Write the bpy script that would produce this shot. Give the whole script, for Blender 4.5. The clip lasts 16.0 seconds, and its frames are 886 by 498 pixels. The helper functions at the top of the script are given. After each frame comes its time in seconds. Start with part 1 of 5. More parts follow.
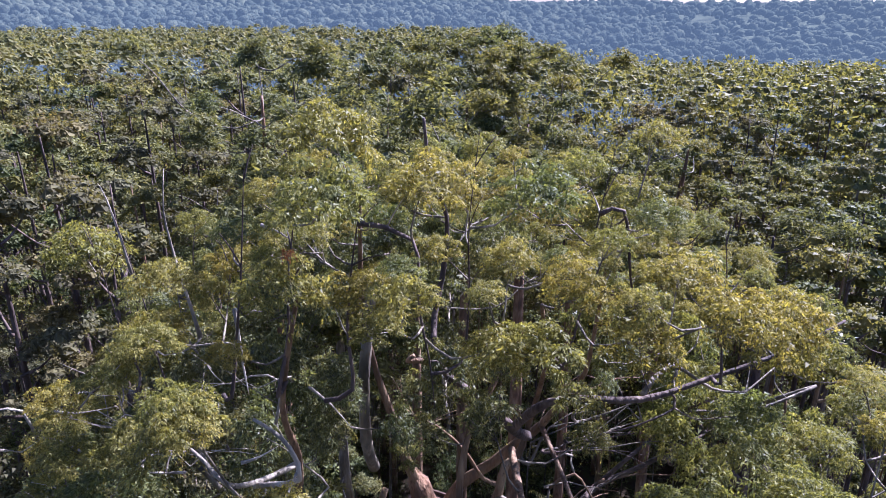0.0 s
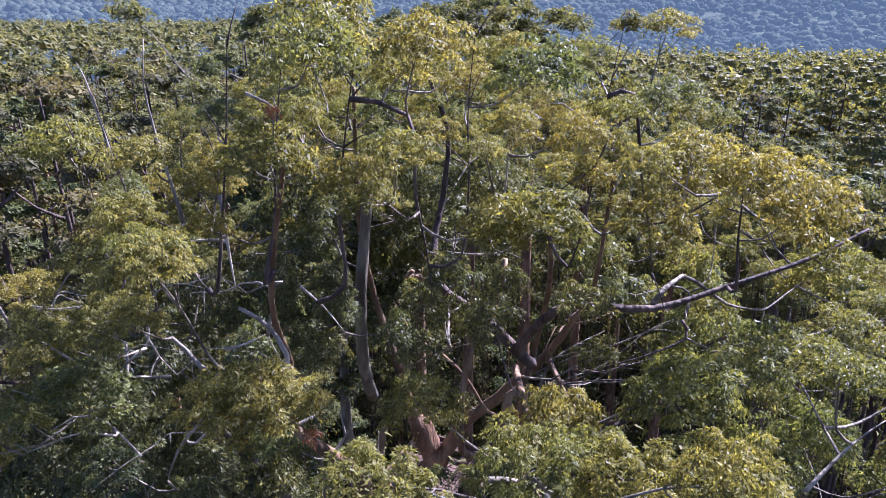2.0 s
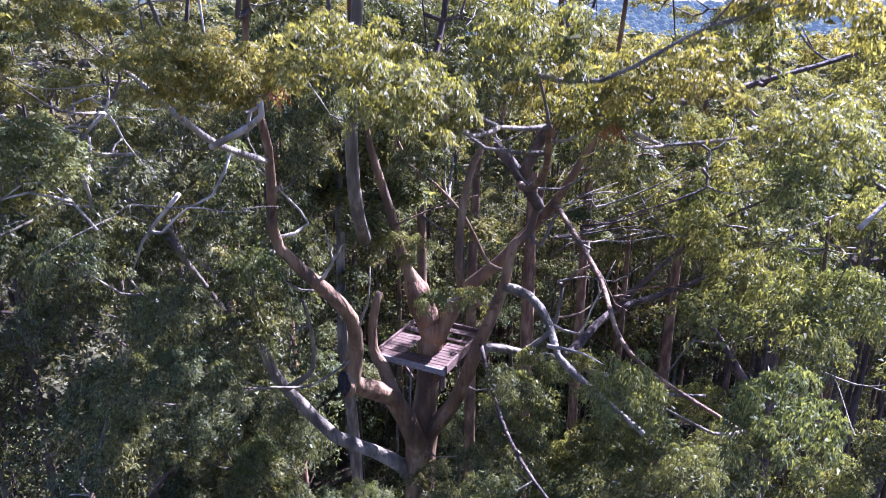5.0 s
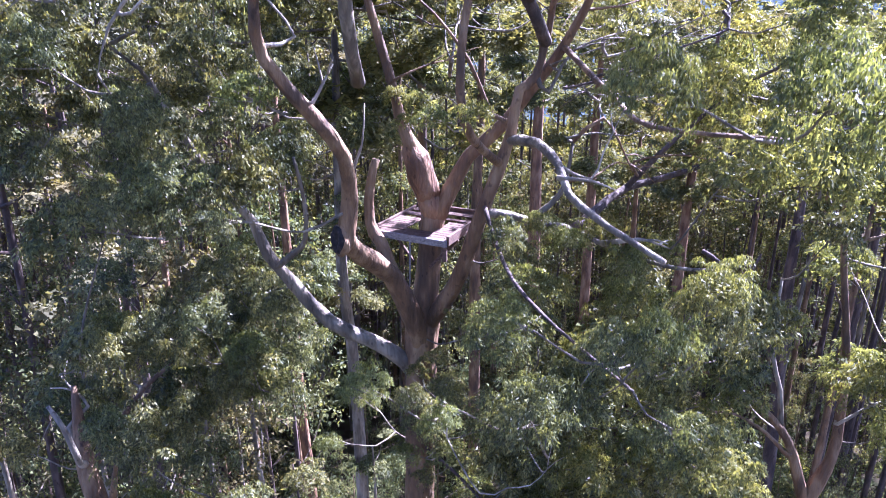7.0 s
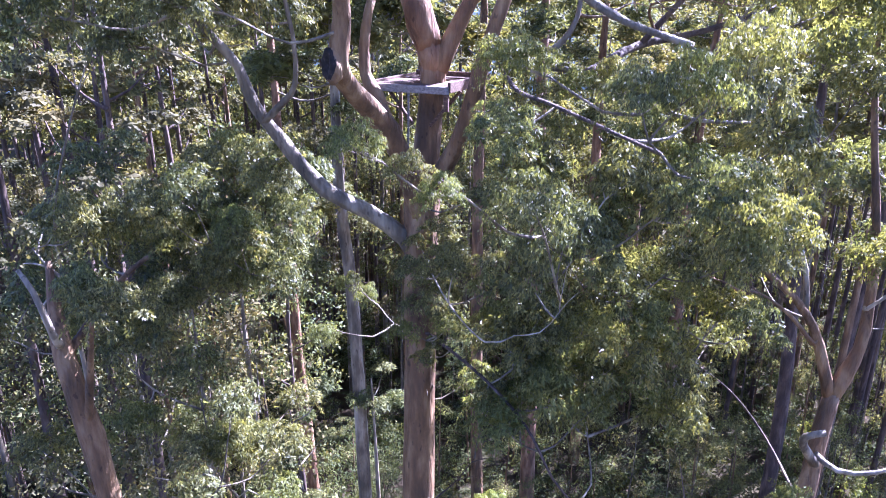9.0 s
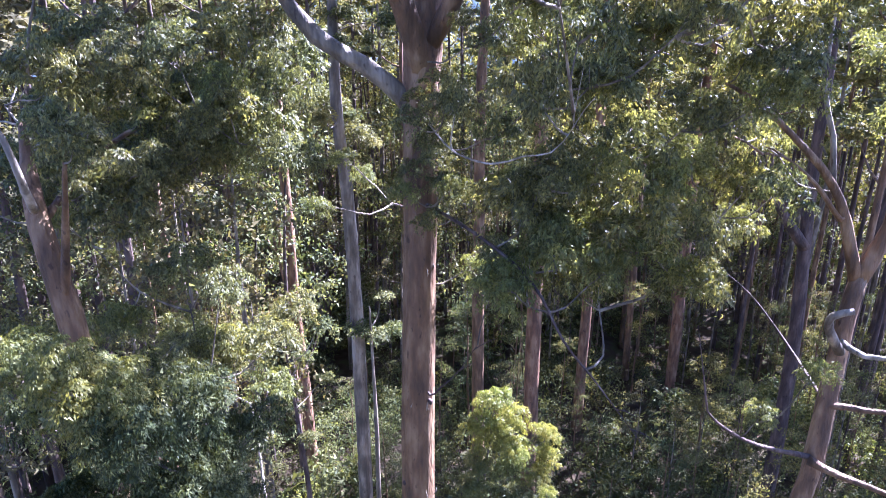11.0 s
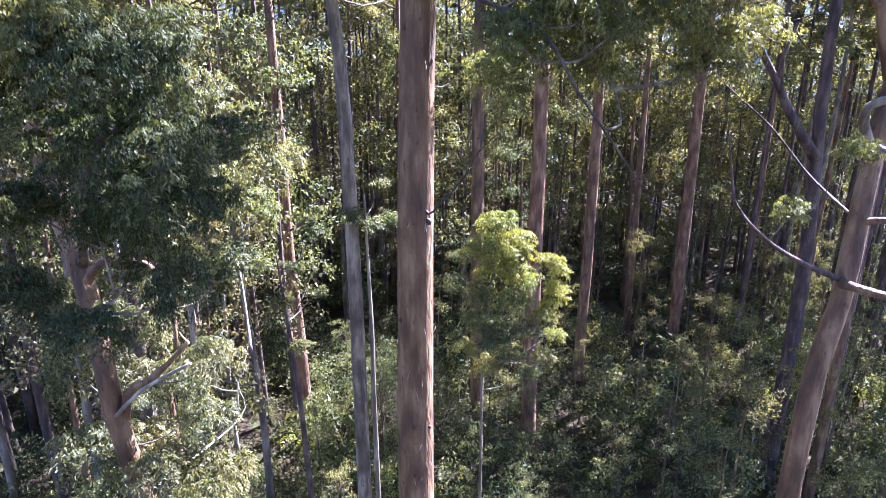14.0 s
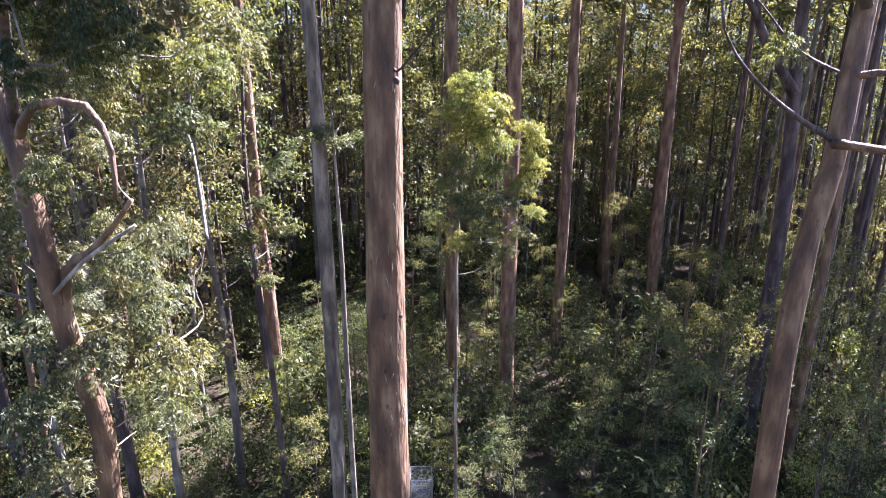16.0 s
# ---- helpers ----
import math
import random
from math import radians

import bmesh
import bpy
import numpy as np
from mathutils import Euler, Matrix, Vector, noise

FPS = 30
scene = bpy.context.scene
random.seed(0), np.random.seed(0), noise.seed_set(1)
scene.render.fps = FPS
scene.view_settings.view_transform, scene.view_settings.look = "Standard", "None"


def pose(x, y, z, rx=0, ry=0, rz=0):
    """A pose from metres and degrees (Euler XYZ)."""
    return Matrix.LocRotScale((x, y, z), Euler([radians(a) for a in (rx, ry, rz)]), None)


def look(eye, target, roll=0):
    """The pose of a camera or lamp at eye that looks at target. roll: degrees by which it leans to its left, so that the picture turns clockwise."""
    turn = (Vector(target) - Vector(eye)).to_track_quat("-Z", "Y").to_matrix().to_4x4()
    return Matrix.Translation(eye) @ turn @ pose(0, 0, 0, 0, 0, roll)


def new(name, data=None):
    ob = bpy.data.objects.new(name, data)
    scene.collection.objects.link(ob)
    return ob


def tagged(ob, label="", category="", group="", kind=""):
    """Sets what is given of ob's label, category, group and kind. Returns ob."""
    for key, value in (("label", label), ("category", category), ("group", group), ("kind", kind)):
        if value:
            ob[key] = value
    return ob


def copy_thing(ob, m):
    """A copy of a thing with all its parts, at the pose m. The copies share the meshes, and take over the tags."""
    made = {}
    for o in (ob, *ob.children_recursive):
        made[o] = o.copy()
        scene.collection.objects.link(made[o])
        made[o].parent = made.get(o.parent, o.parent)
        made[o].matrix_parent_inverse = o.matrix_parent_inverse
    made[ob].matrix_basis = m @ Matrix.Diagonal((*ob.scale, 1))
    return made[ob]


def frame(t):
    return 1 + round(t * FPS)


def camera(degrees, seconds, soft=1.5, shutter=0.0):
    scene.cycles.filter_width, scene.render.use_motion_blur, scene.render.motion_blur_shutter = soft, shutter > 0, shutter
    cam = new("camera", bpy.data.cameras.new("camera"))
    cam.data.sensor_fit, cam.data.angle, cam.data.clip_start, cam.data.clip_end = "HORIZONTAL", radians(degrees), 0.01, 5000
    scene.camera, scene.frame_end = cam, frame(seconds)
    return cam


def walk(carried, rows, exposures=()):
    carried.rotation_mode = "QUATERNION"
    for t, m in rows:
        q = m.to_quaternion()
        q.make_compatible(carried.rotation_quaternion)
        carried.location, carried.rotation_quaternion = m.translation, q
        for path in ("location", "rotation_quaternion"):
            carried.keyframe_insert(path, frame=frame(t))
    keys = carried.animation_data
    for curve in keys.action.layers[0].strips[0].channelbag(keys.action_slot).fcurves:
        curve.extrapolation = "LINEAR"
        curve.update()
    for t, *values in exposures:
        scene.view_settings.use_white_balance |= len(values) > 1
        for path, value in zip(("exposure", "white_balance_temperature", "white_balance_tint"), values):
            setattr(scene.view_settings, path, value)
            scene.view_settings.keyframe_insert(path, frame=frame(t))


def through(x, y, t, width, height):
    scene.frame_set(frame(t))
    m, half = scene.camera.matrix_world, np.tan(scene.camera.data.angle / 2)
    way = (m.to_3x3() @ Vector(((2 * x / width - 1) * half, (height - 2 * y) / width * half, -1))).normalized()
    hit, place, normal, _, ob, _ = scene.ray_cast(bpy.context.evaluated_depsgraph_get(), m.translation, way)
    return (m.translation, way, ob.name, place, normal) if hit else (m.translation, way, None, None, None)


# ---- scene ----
cam = camera(65.6, 16.0, soft=0.75, shutter=0.3)
# seconds, x, y, z, tilt, lean, heading: a level descent past a tall tree
PATH = [
    (0, -0.414, -25.280, 60.154, 70.30, -0.12, -1.12),
    (0.5, -0.319, -25.256, 59.411, 70.31, -0.01, -0.84),
    (1, -0.234, -25.214, 58.661, 70.28, 0.11, -0.59),
    (1.5, -0.181, -25.235, 57.914, 70.26, 0.13, -0.49),
    (2, -0.154, -25.259, 57.155, 70.25, 0.13, -0.47),
    (2.5, -0.131, -25.244, 56.361, 70.28, 0.13, -0.43),
    (3, -0.103, -25.229, 55.484, 70.18, 0.09, -0.32),
    (3.5, -0.076, -25.207, 54.518, 70.21, -0.09, -0.18),
    (4, -0.031, -25.207, 53.482, 70.37, -0.29, -0.03),
    (4.2, -0.012, -25.209, 53.060, 70.40, -0.34, 0.04),
    (6.3, 0.176, -25.291, 48.039, 70.49, -0.14, 0.38),
    (7, 0.194, -25.248, 46.303, 70.28, 0.03, 0.41),
    (7.5, 0.209, -25.212, 45.024, 70.21, 0.04, 0.49),
    (8, 0.243, -25.160, 43.716, 70.21, 0.02, 0.61),
    (8.5, 0.251, -25.149, 42.411, 70.23, 0.07, 0.57),
    (9, 0.200, -25.156, 41.121, 70.23, 0.14, 0.52),
    (9.5, 0.117, -25.150, 39.861, 70.13, 0.28, 0.45),
    (9.7, 0.083, -25.145, 39.354, 70.04, 0.31, 0.40),
    (11.8, 0.189, -25.219, 34.133, 70.15, -0.14, 0.68),
    (12.5, 0.146, -25.325, 32.382, 70.21, -0.17, 0.60),
    (13, 0.104, -25.402, 31.138, 70.28, -0.11, 0.50),
    (13.5, 0.073, -25.495, 29.905, 70.30, -0.07, 0.45),
    (14, 0.047, -25.532, 28.676, 70.31, -0.02, 0.33),
    (14.5, 0.030, -25.542, 27.450, 70.32, 0.07, 0.26),
    (15, 0.103, -25.470, 26.190, 70.34, 0.16, 0.14),
    (15.5, 0.221, -25.389, 24.901, 70.39, 0.03, -0.94),
    (16, 0.231, -25.414, 23.619, 70.41, -0.10, -1.74),
]
walk(cam, [(t, pose(*row)) for t, *row in PATH], exposures=((0, 2.16, 4780, 38), (3, 2.26, 4700, 41), (4, 2.46, 4640, 42), (7, 3.43, 4640, 45), (9.5, 3.74, 4600, 44), (12, 3.76, 4700, 41), (15, 3.76, 4850, 38), (16, 3.53, 5000, 36)))

# ---- light ----
SUN_AZ, SUN_EL = radians(50), radians(46)      # clockwise from +y, above the horizon
world = bpy.data.worlds.new("sky")
world.use_nodes = True
scene.world = world
sky = world.node_tree.nodes.new("ShaderNodeTexSky")
sky.sky_type, sky.sun_disc = "NISHITA", False
sky.sun_elevation, sky.sun_rotation = SUN_EL, SUN_AZ
background = world.node_tree.nodes["Background"]
background.inputs["Strength"].default_value = 0.04
world.node_tree.links.new(sky.outputs[0], background.inputs["Color"])
sun = new("sun", bpy.data.lights.new("sun", "SUN"))
sun.data.energy, sun.data.angle, sun.data.color = 5.0, radians(0.6), (1.0, 0.90, 0.74)
TO_SUN = Vector((math.sin(SUN_AZ) * math.cos(SUN_EL), math.cos(SUN_AZ) * math.cos(SUN_EL), math.sin(SUN_EL)))
sun.matrix_world = look(TO_SUN * 300, (0, 0, 0))


# ---- materials ----
def shader(name):
    m = bpy.data.materials.new(name)
    m.use_nodes = True
    nodes, links = m.node_tree.nodes, m.node_tree.links
    return m, nodes, links, nodes["Principled BSDF"]


def ramp(nodes, links, source, stops):
    r = nodes.new("ShaderNodeValToRGB")
    while len(r.color_ramp.elements) < len(stops):
        r.color_ramp.elements.new(0.5)
    for e, (at, c) in zip(r.color_ramp.elements, stops):
        e.position, e.color = at, (*c, 1)
    links.new(source, r.inputs[0])
    return r.outputs[0]


def noise_at(nodes, links, scale, stretch=(1, 1, 1), detail=4, space="Object"):
    co, mp, tx = nodes.new("ShaderNodeTexCoord"), nodes.new("ShaderNodeMapping"), nodes.new("ShaderNodeTexNoise")
    mp.inputs["Scale"].default_value = stretch
    tx.inputs["Scale"].default_value, tx.inputs["Detail"].default_value = scale, detail
    links.new(co.outputs[space], mp.inputs[0])
    links.new(mp.outputs[0], tx.inputs["Vector"])
    return tx.outputs["Fac"]


def mix(nodes, links, kind, a, b, fac):
    n = nodes.new("ShaderNodeMix")
    n.data_type, n.blend_type = "RGBA", kind
    for sock, v in ((n.inputs[0], fac), (n.inputs[6], a), (n.inputs[7], b)):
        if hasattr(v, "links"):
            links.new(v, sock)
        elif isinstance(v, tuple):
            sock.default_value = (*v, 1)
        else:
            sock.default_value = v
    return n.outputs[2]


def leaf_material(name, dark, mid, light, through=0.42, gloss=0.46):
    """Foliage: each leaf its own tint, a slower drift of tone over the crown, light passing through the blade."""
    m, nodes, links, bsdf = shader(name)
    geo = nodes.new("ShaderNodeNewGeometry")
    per_leaf = ramp(nodes, links, geo.outputs["Random Per Island"], ((0, dark), (0.55, mid), (1, light)))
    drift = ramp(nodes, links, noise_at(nodes, links, 0.35, detail=2), ((0.3, (0.72, 0.78, 0.75)), (0.7, (1.2, 1.15, 0.95))))
    info = nodes.new("ShaderNodeObjectInfo")
    each = ramp(nodes, links, info.outputs["Random"], ((0, (0.82, 0.9, 0.9)), (0.5, (1, 1, 1)), (1, (1.15, 1.06, 0.85))))
    tone = mix(nodes, links, "MULTIPLY", mix(nodes, links, "MULTIPLY", per_leaf, drift, 1.0), each, 1.0)
    links.new(tone, bsdf.inputs["Base Color"])
    bsdf.inputs["Roughness"].default_value = gloss
    bsdf.inputs["Specular IOR Level"].default_value = max(0.08, 0.75 - gloss)
    lit = nodes.new("ShaderNodeBsdfTranslucent")
    links.new(mix(nodes, links, "MULTIPLY", tone, (1.46, 1.35, 0.60), 1.0), lit.inputs["Color"])
    both = nodes.new("ShaderNodeMixShader")
    both.inputs[0].default_value = through
    links.new(bsdf.outputs[0], both.inputs[1])
    links.new(lit.outputs[0], both.inputs[2])
    links.new(both.outputs[0], nodes["Material Output"].inputs["Surface"])
    return m


def bark_material(name, base, warm, pale, rough=0.75):
    """Smooth shed bark: mottled plates, upright streaks, pale fresh patches and dark flecks."""
    m, nodes, links, bsdf = shader(name)
    plates = ramp(nodes, links, noise_at(nodes, links, 1.7, (1, 1, 0.30), 6), ((0.36, base), (0.50, warm), (0.64, pale)))
    streak = ramp(nodes, links, noise_at(nodes, links, 9, (1, 1, 0.07), 3), ((0.3, (0.78, 0.76, 0.75)), (0.65, (1.06, 1.05, 1.04))))
    tone = mix(nodes, links, "MULTIPLY", plates, streak, 0.8)
    fleck = ramp(nodes, links, noise_at(nodes, links, 4.5, (1, 1, 0.45), 3), ((0.30, (0.35, 0.3, 0.28)), (0.36, (1, 1, 1))))
    tone = mix(nodes, links, "MULTIPLY", tone, fleck, 0.8)
    links.new(tone, bsdf.inputs["Base Color"])
    bsdf.inputs["Roughness"].default_value = rough
    bump = nodes.new("ShaderNodeBump")
    bump.inputs["Strength"].default_value, bump.inputs["Distance"].default_value = 1.0, 0.12
    links.new(noise_at(nodes, links, 6, (1, 1, 0.25), 6), bump.inputs["Height"])
    links.new(bump.outputs[0], bsdf.inputs["Normal"])
    return m


# SUNNY and GREEN serve as lit and shaded leaf tints of the same trees
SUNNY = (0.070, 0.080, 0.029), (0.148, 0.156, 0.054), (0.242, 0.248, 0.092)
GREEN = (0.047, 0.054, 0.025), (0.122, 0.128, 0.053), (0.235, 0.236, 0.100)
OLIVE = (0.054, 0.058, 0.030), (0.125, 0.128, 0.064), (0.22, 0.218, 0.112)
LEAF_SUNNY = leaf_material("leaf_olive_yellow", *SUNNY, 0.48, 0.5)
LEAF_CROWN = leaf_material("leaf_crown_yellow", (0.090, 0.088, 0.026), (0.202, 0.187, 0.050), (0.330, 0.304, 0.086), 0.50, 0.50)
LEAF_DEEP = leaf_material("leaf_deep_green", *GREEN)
LEAF_OLD = leaf_material("leaf_grey_olive", *OLIVE, 0.45)
LEAF_FRESH = leaf_material("leaf_fresh_green", (0.10, 0.115, 0.028), (0.19, 0.205, 0.048), (0.30, 0.305, 0.08), 0.45)
LEAF_BUSH = leaf_material("leaf_bush_green", (0.034, 0.045, 0.022), (0.084, 0.100, 0.045), (0.165, 0.182, 0.085), 0.38, 0.6)
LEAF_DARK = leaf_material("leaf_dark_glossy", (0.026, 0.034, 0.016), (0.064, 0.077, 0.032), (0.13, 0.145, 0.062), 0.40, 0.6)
LEAF_DEAD = leaf_material("leaf_withered_orange", (0.15, 0.06, 0.025), (0.28, 0.115, 0.045), (0.38, 0.20, 0.10), 0.4)
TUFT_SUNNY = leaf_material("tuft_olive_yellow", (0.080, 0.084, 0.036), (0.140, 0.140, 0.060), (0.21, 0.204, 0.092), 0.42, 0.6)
TUFT_DEEP = leaf_material("tuft_deep_green", *GREEN, 0.40, 0.6)
TUFT_OLD = leaf_material("tuft_brown_olive", (0.065, 0.060, 0.036), (0.122, 0.111, 0.063), (0.19, 0.176, 0.098), 0.40, 0.65)
BARK = bark_material("bark_karri", (0.070, 0.041, 0.018), (0.140, 0.080, 0.034), (0.240, 0.158, 0.077))
BARK_RED = bark_material("bark_salmon", (0.085, 0.044, 0.020), (0.175, 0.093, 0.043), (0.28, 0.178, 0.092))
BARK_GREY = bark_material("bark_grey", (0.064, 0.053, 0.035), (0.128, 0.105, 0.068), (0.28, 0.240, 0.168))
# BARK_DARK suits scars and stems; on shaded boughs it also paints their shade
BARK_DARK = bark_material("bark_dark", (0.034, 0.023, 0.017), (0.064, 0.043, 0.031), (0.125, 0.09, 0.066), 0.85)
DEAD = bark_material("dead_wood", (0.13, 0.111, 0.080), (0.25, 0.218, 0.158), (0.44, 0.392, 0.295), 0.8)


# ---- mesh helpers ----
def part(name, bm, material, parent=None, label="", smooth=True):
    me = bpy.data.meshes.new(name)
    bm.to_mesh(me)
    bm.free()
    if smooth:
        me.polygons.foreach_set("use_smooth", [True] * len(me.polygons))
    me.materials.append(material)
    ob = new(name, me)
    ob.parent = parent
    return tagged(ob, label)


def tube(bm, pts, radii, sides=10, rough=0.06, seed=0, most=12):
    """A tapered limb along a smooth line through pts, uneven in girth, closed at both ends."""
    pts = [Vector(p) for p in pts]
    line, girth = [], []
    for i in range(len(pts) - 1):
        a, b = pts[max(i - 1, 0)], pts[i]
        c, d = pts[i + 1], pts[min(i + 2, len(pts) - 1)]
        n = max(2, min(most, int((c - b).length / (3.0 * radii[i] + 0.3))))
        for k in range(n):
            t = k / n
            line.append(0.5 * (2 * b + (c - a) * t + (2 * a - 5 * b + 4 * c - d) * t * t + (3 * b - a - 3 * c + d) * t ** 3))
            girth.append(radii[i] + (radii[i + 1] - radii[i]) * t)
    line.append(pts[-1])
    girth.append(radii[-1])
    side = Vector((1, 0.2, 0))
    rings = []
    for i, (p, r) in enumerate(zip(line, girth)):
        ahead = (line[min(i + 1, len(line) - 1)] - line[max(i - 1, 0)]).normalized()
        if abs(ahead.dot(side)) > 0.95:
            side = Vector((0, 0.3, 1))
        u = (side - ahead * side.dot(ahead)).normalized()
        v = ahead.cross(u)
        side = u
        ring = []
        for s in range(sides):
            a = 2 * math.pi * s / sides
            way = u * math.cos(a) + v * math.sin(a)
            wob = 1 + rough * 2 * noise.noise(p * (0.45 / max(r, 0.05)) * 0.5 + way * 1.3 + Vector((seed * 7.1, 0, 0))) + rough * 1.1 * noise.noise(p * (0.8 / max(r, 0.06)) + way * 2.6 + Vector((0, seed * 3.3, 0)))
            ring.append(bm.verts.new(p + way * r * wob))
        rings.append(ring)
    for a, b in zip(rings, rings[1:]):
        for s in range(sides):
            bm.faces.new((a[s], a[(s + 1) % sides], b[(s + 1) % sides], b[s]))
    bm.faces.new(rings[0][::-1])
    bm.faces.new(rings[-1])


def limb(name, pts, radii, material, parent, label="", sides=10, rough=0.06, most=12):
    bm = bmesh.new()
    tube(bm, pts, radii, sides, rough, len(bpy.data.objects), most)
    return part(name, bm, material, parent, label)


def blades(rng, base, way, face, size, broad):
    """Narrow blades from base along way, their flat side roughly towards face, three corners each."""
    n = len(base)
    way = way / (np.linalg.norm(way, axis=1, keepdims=True) + 1e-9)
    cross = np.cross(way, face)
    cross /= np.linalg.norm(cross, axis=1, keepdims=True) + 1e-9
    ln = size * (0.6 + 0.8 * rng.random(n))[:, None]
    wd = ln * (broad + 0.5 * broad * rng.random(n))[:, None]
    return np.stack([base - cross * wd, base + cross * wd, base + way * ln], 1)


def leaves(rng, centres, spread, count, size, droop=0.6, broad=0.13, cap=0.0):
    """Many small blades in dome-shaped clumps; cap lays them along the dome."""
    n = count * len(centres)
    c = np.repeat(np.asarray(centres, float), count, 0)
    s = np.repeat(np.asarray(spread, float), count, 0)
    w = rng.normal(size=(n, 3))
    w /= np.linalg.norm(w, axis=1, keepdims=True)
    w[:, 2] = np.abs(w[:, 2]) * 1.15 - 0.3
    r = rng.random(n) ** 0.25
    if cap > 1:
        w[:, 2] = np.abs(w[:, 2]) * 1.1 - 0.1
        r = 0.82 + 0.18 * rng.random(n)
    tuft = rng.normal(size=(max(8, n // 26), 3)) * (0.07 if cap > 1 else 0.15)
    base = c + (w * r[:, None] + tuft[rng.integers(0, len(tuft), n)]) * s
    way = rng.normal(size=(n, 3)) * 0.45 + w * 0.25
    way[:, 2] -= droop * (1 - 0.4 * min(cap, 1))
    face = w * cap + np.array([0, 0, 0.4 * cap]) + rng.normal(size=(n, 3)) * max(0.22, 0.6 - 0.25 * cap)
    return blades(rng, base, way, face, size, broad)


def domes(rng, centres, radii, count, size, broad=0.3, tall=0.85):
    """Umbrella tufts as distant eucalypts bear them: a ragged close shell of leaves over a shaded hollow, blades standing off it."""
    c, r = np.asarray(centres, float), np.asarray(radii, float)
    squash = np.array([1, 1, tall])
    levels, sides = ((0.0, 1.0), (0.40, 0.72), (1.15, -0.12)), 6
    shells = []
    for k in range(len(c)):
        rings = []
        for i, (angle, up) in enumerate(levels):
            if i == 0:
                rings.append([np.array([0, 0, 0.60])] * sides)
                continue
            turn = (np.arange(sides) + 0.5 * i) * 2 * np.pi / sides
            wide = (0.42 if i == 1 else 0.66) * (0.75 + 0.4 * rng.random(sides))
            rings.append(np.stack([np.cos(turn) * wide, np.sin(turn) * wide, up * 0.62 + 0.16 * (rng.random(sides) - 0.5)], 1))
        for a, b in zip(rings, rings[1:]):
            for q in range(sides):
                p = (q + 1) % sides
                shells.append(np.stack([a[q], b[q], b[p]]) * squash * r[k] + c[k])
                if a is not rings[0]:
                    shells.append(np.stack([a[q], b[p], a[p]]) * squash * r[k] + c[k])
    n = count * len(c)
    w = rng.normal(size=(n, 3))
    w /= np.linalg.norm(w, axis=1, keepdims=True)
    w[:, 2] = np.abs(w[:, 2]) * 1.15 - 0.2
    rr = np.repeat(r, count)[:, None]
    base = np.repeat(c, count, 0) + w * squash * rr * (0.66 + 0.40 * rng.random((n, 1)) ** 0.6)
    way = rng.normal(size=(n, 3)) * 0.5 + w * 0.5 - np.array([0, 0, 0.25])
    face = w * 1.2 + np.array([0, 0, 0.3]) + rng.normal(size=(n, 3)) * 0.35
    return np.concatenate([np.stack(shells), blades(rng, base, way, face, size, broad)])


def leaf_mesh(name, blade, material):
    n, k = blade.shape[:2]
    me = bpy.data.meshes.new(name)
    me.vertices.add(k * n)
    me.vertices.foreach_set("co", np.asarray(blade, np.float32).ravel())
    me.loops.add(k * n)
    me.loops.foreach_set("vertex_index", np.arange(k * n, dtype=np.int32))
    me.polygons.add(n)
    me.polygons.foreach_set("loop_start", np.arange(0, k * n, k, dtype=np.int32))
    me.polygons.foreach_set("loop_total", np.full(n, k, np.int32))
    me.update(calc_edges=True)
    me.materials.append(material)
    return me


def thing(name, place, label, category, group="", kind=""):
    ob = new(name)
    ob.location = place
    return tagged(ob, label, category, group, kind)


def tufted(rng, hubs, each, size, broad=0.14, droop=0.5, sub=0.36, core=150, wisps=8):
    """One bough's end of radius 1: a dome of leafy tufts, hollow below, shading a thin core, with a few hanging wisps."""
    k = np.arange(hubs) + 0.5
    up = 1 - 1.12 * k / hubs
    turn = k * 2.39996 + rng.random(hubs) * 0.9
    flat = np.sqrt(np.clip(1 - up * up, 0, 1))
    out = np.stack([flat * np.cos(turn), flat * np.sin(turn), up], 1)
    hub = out * (0.56 + 0.36 * rng.random(hubs))[:, None] + rng.normal(size=(hubs, 3)) * 0.05
    big = sub * (0.7 + 0.6 * rng.random(hubs))
    n = hubs * each
    h = np.repeat(np.arange(hubs), each)
    u = rng.normal(size=(n, 3))
    u /= np.linalg.norm(u, axis=1, keepdims=True)
    u[:, 2] = np.abs(u[:, 2]) * 1.05 - 0.28
    base = hub[h] + u * (big[h] * (0.5 + 0.5 * rng.random(n) ** 0.5))[:, None]
    way = u * np.array([0.7, 0.7, 0.2]) + rng.normal(size=(n, 3)) * 0.34
    way[:, 2] -= droop
    face = u * 0.9 + out[h] * 0.35 + rng.normal(size=(n, 3)) * 0.5
    rows = [blades(rng, base, way, face, size, broad)]
    rows.append(blades(rng, rng.normal(size=(core, 3)) * np.array([0.33, 0.33, 0.13]) + np.array([0, 0, 0.28]), rng.normal(size=(core, 3)) * np.array([1, 1, 0.4]),
                       np.array([0, 0, 1.0]) + rng.normal(size=(core, 3)) * 0.4, size * 1.6, 0.24))
    for _ in range(wisps):
        a, m = rng.random() * 6.28, 14
        f = rng.random(m)
        line = np.stack([np.cos(a) * (0.75 + 0.15 * f), np.sin(a) * (0.75 + 0.15 * f), -0.55 * f], 1) * (0.8 + 0.3 * rng.random()) + rng.normal(size=(m, 3)) * 0.035
        fall = rng.normal(size=(m, 3)) * 0.4 - np.array([0, 0, 0.9])
        rows.append(blades(rng, line, fall, rng.normal(size=(m, 3)), size, broad))
    return np.concatenate(rows)


RNG = np.random.default_rng(5)
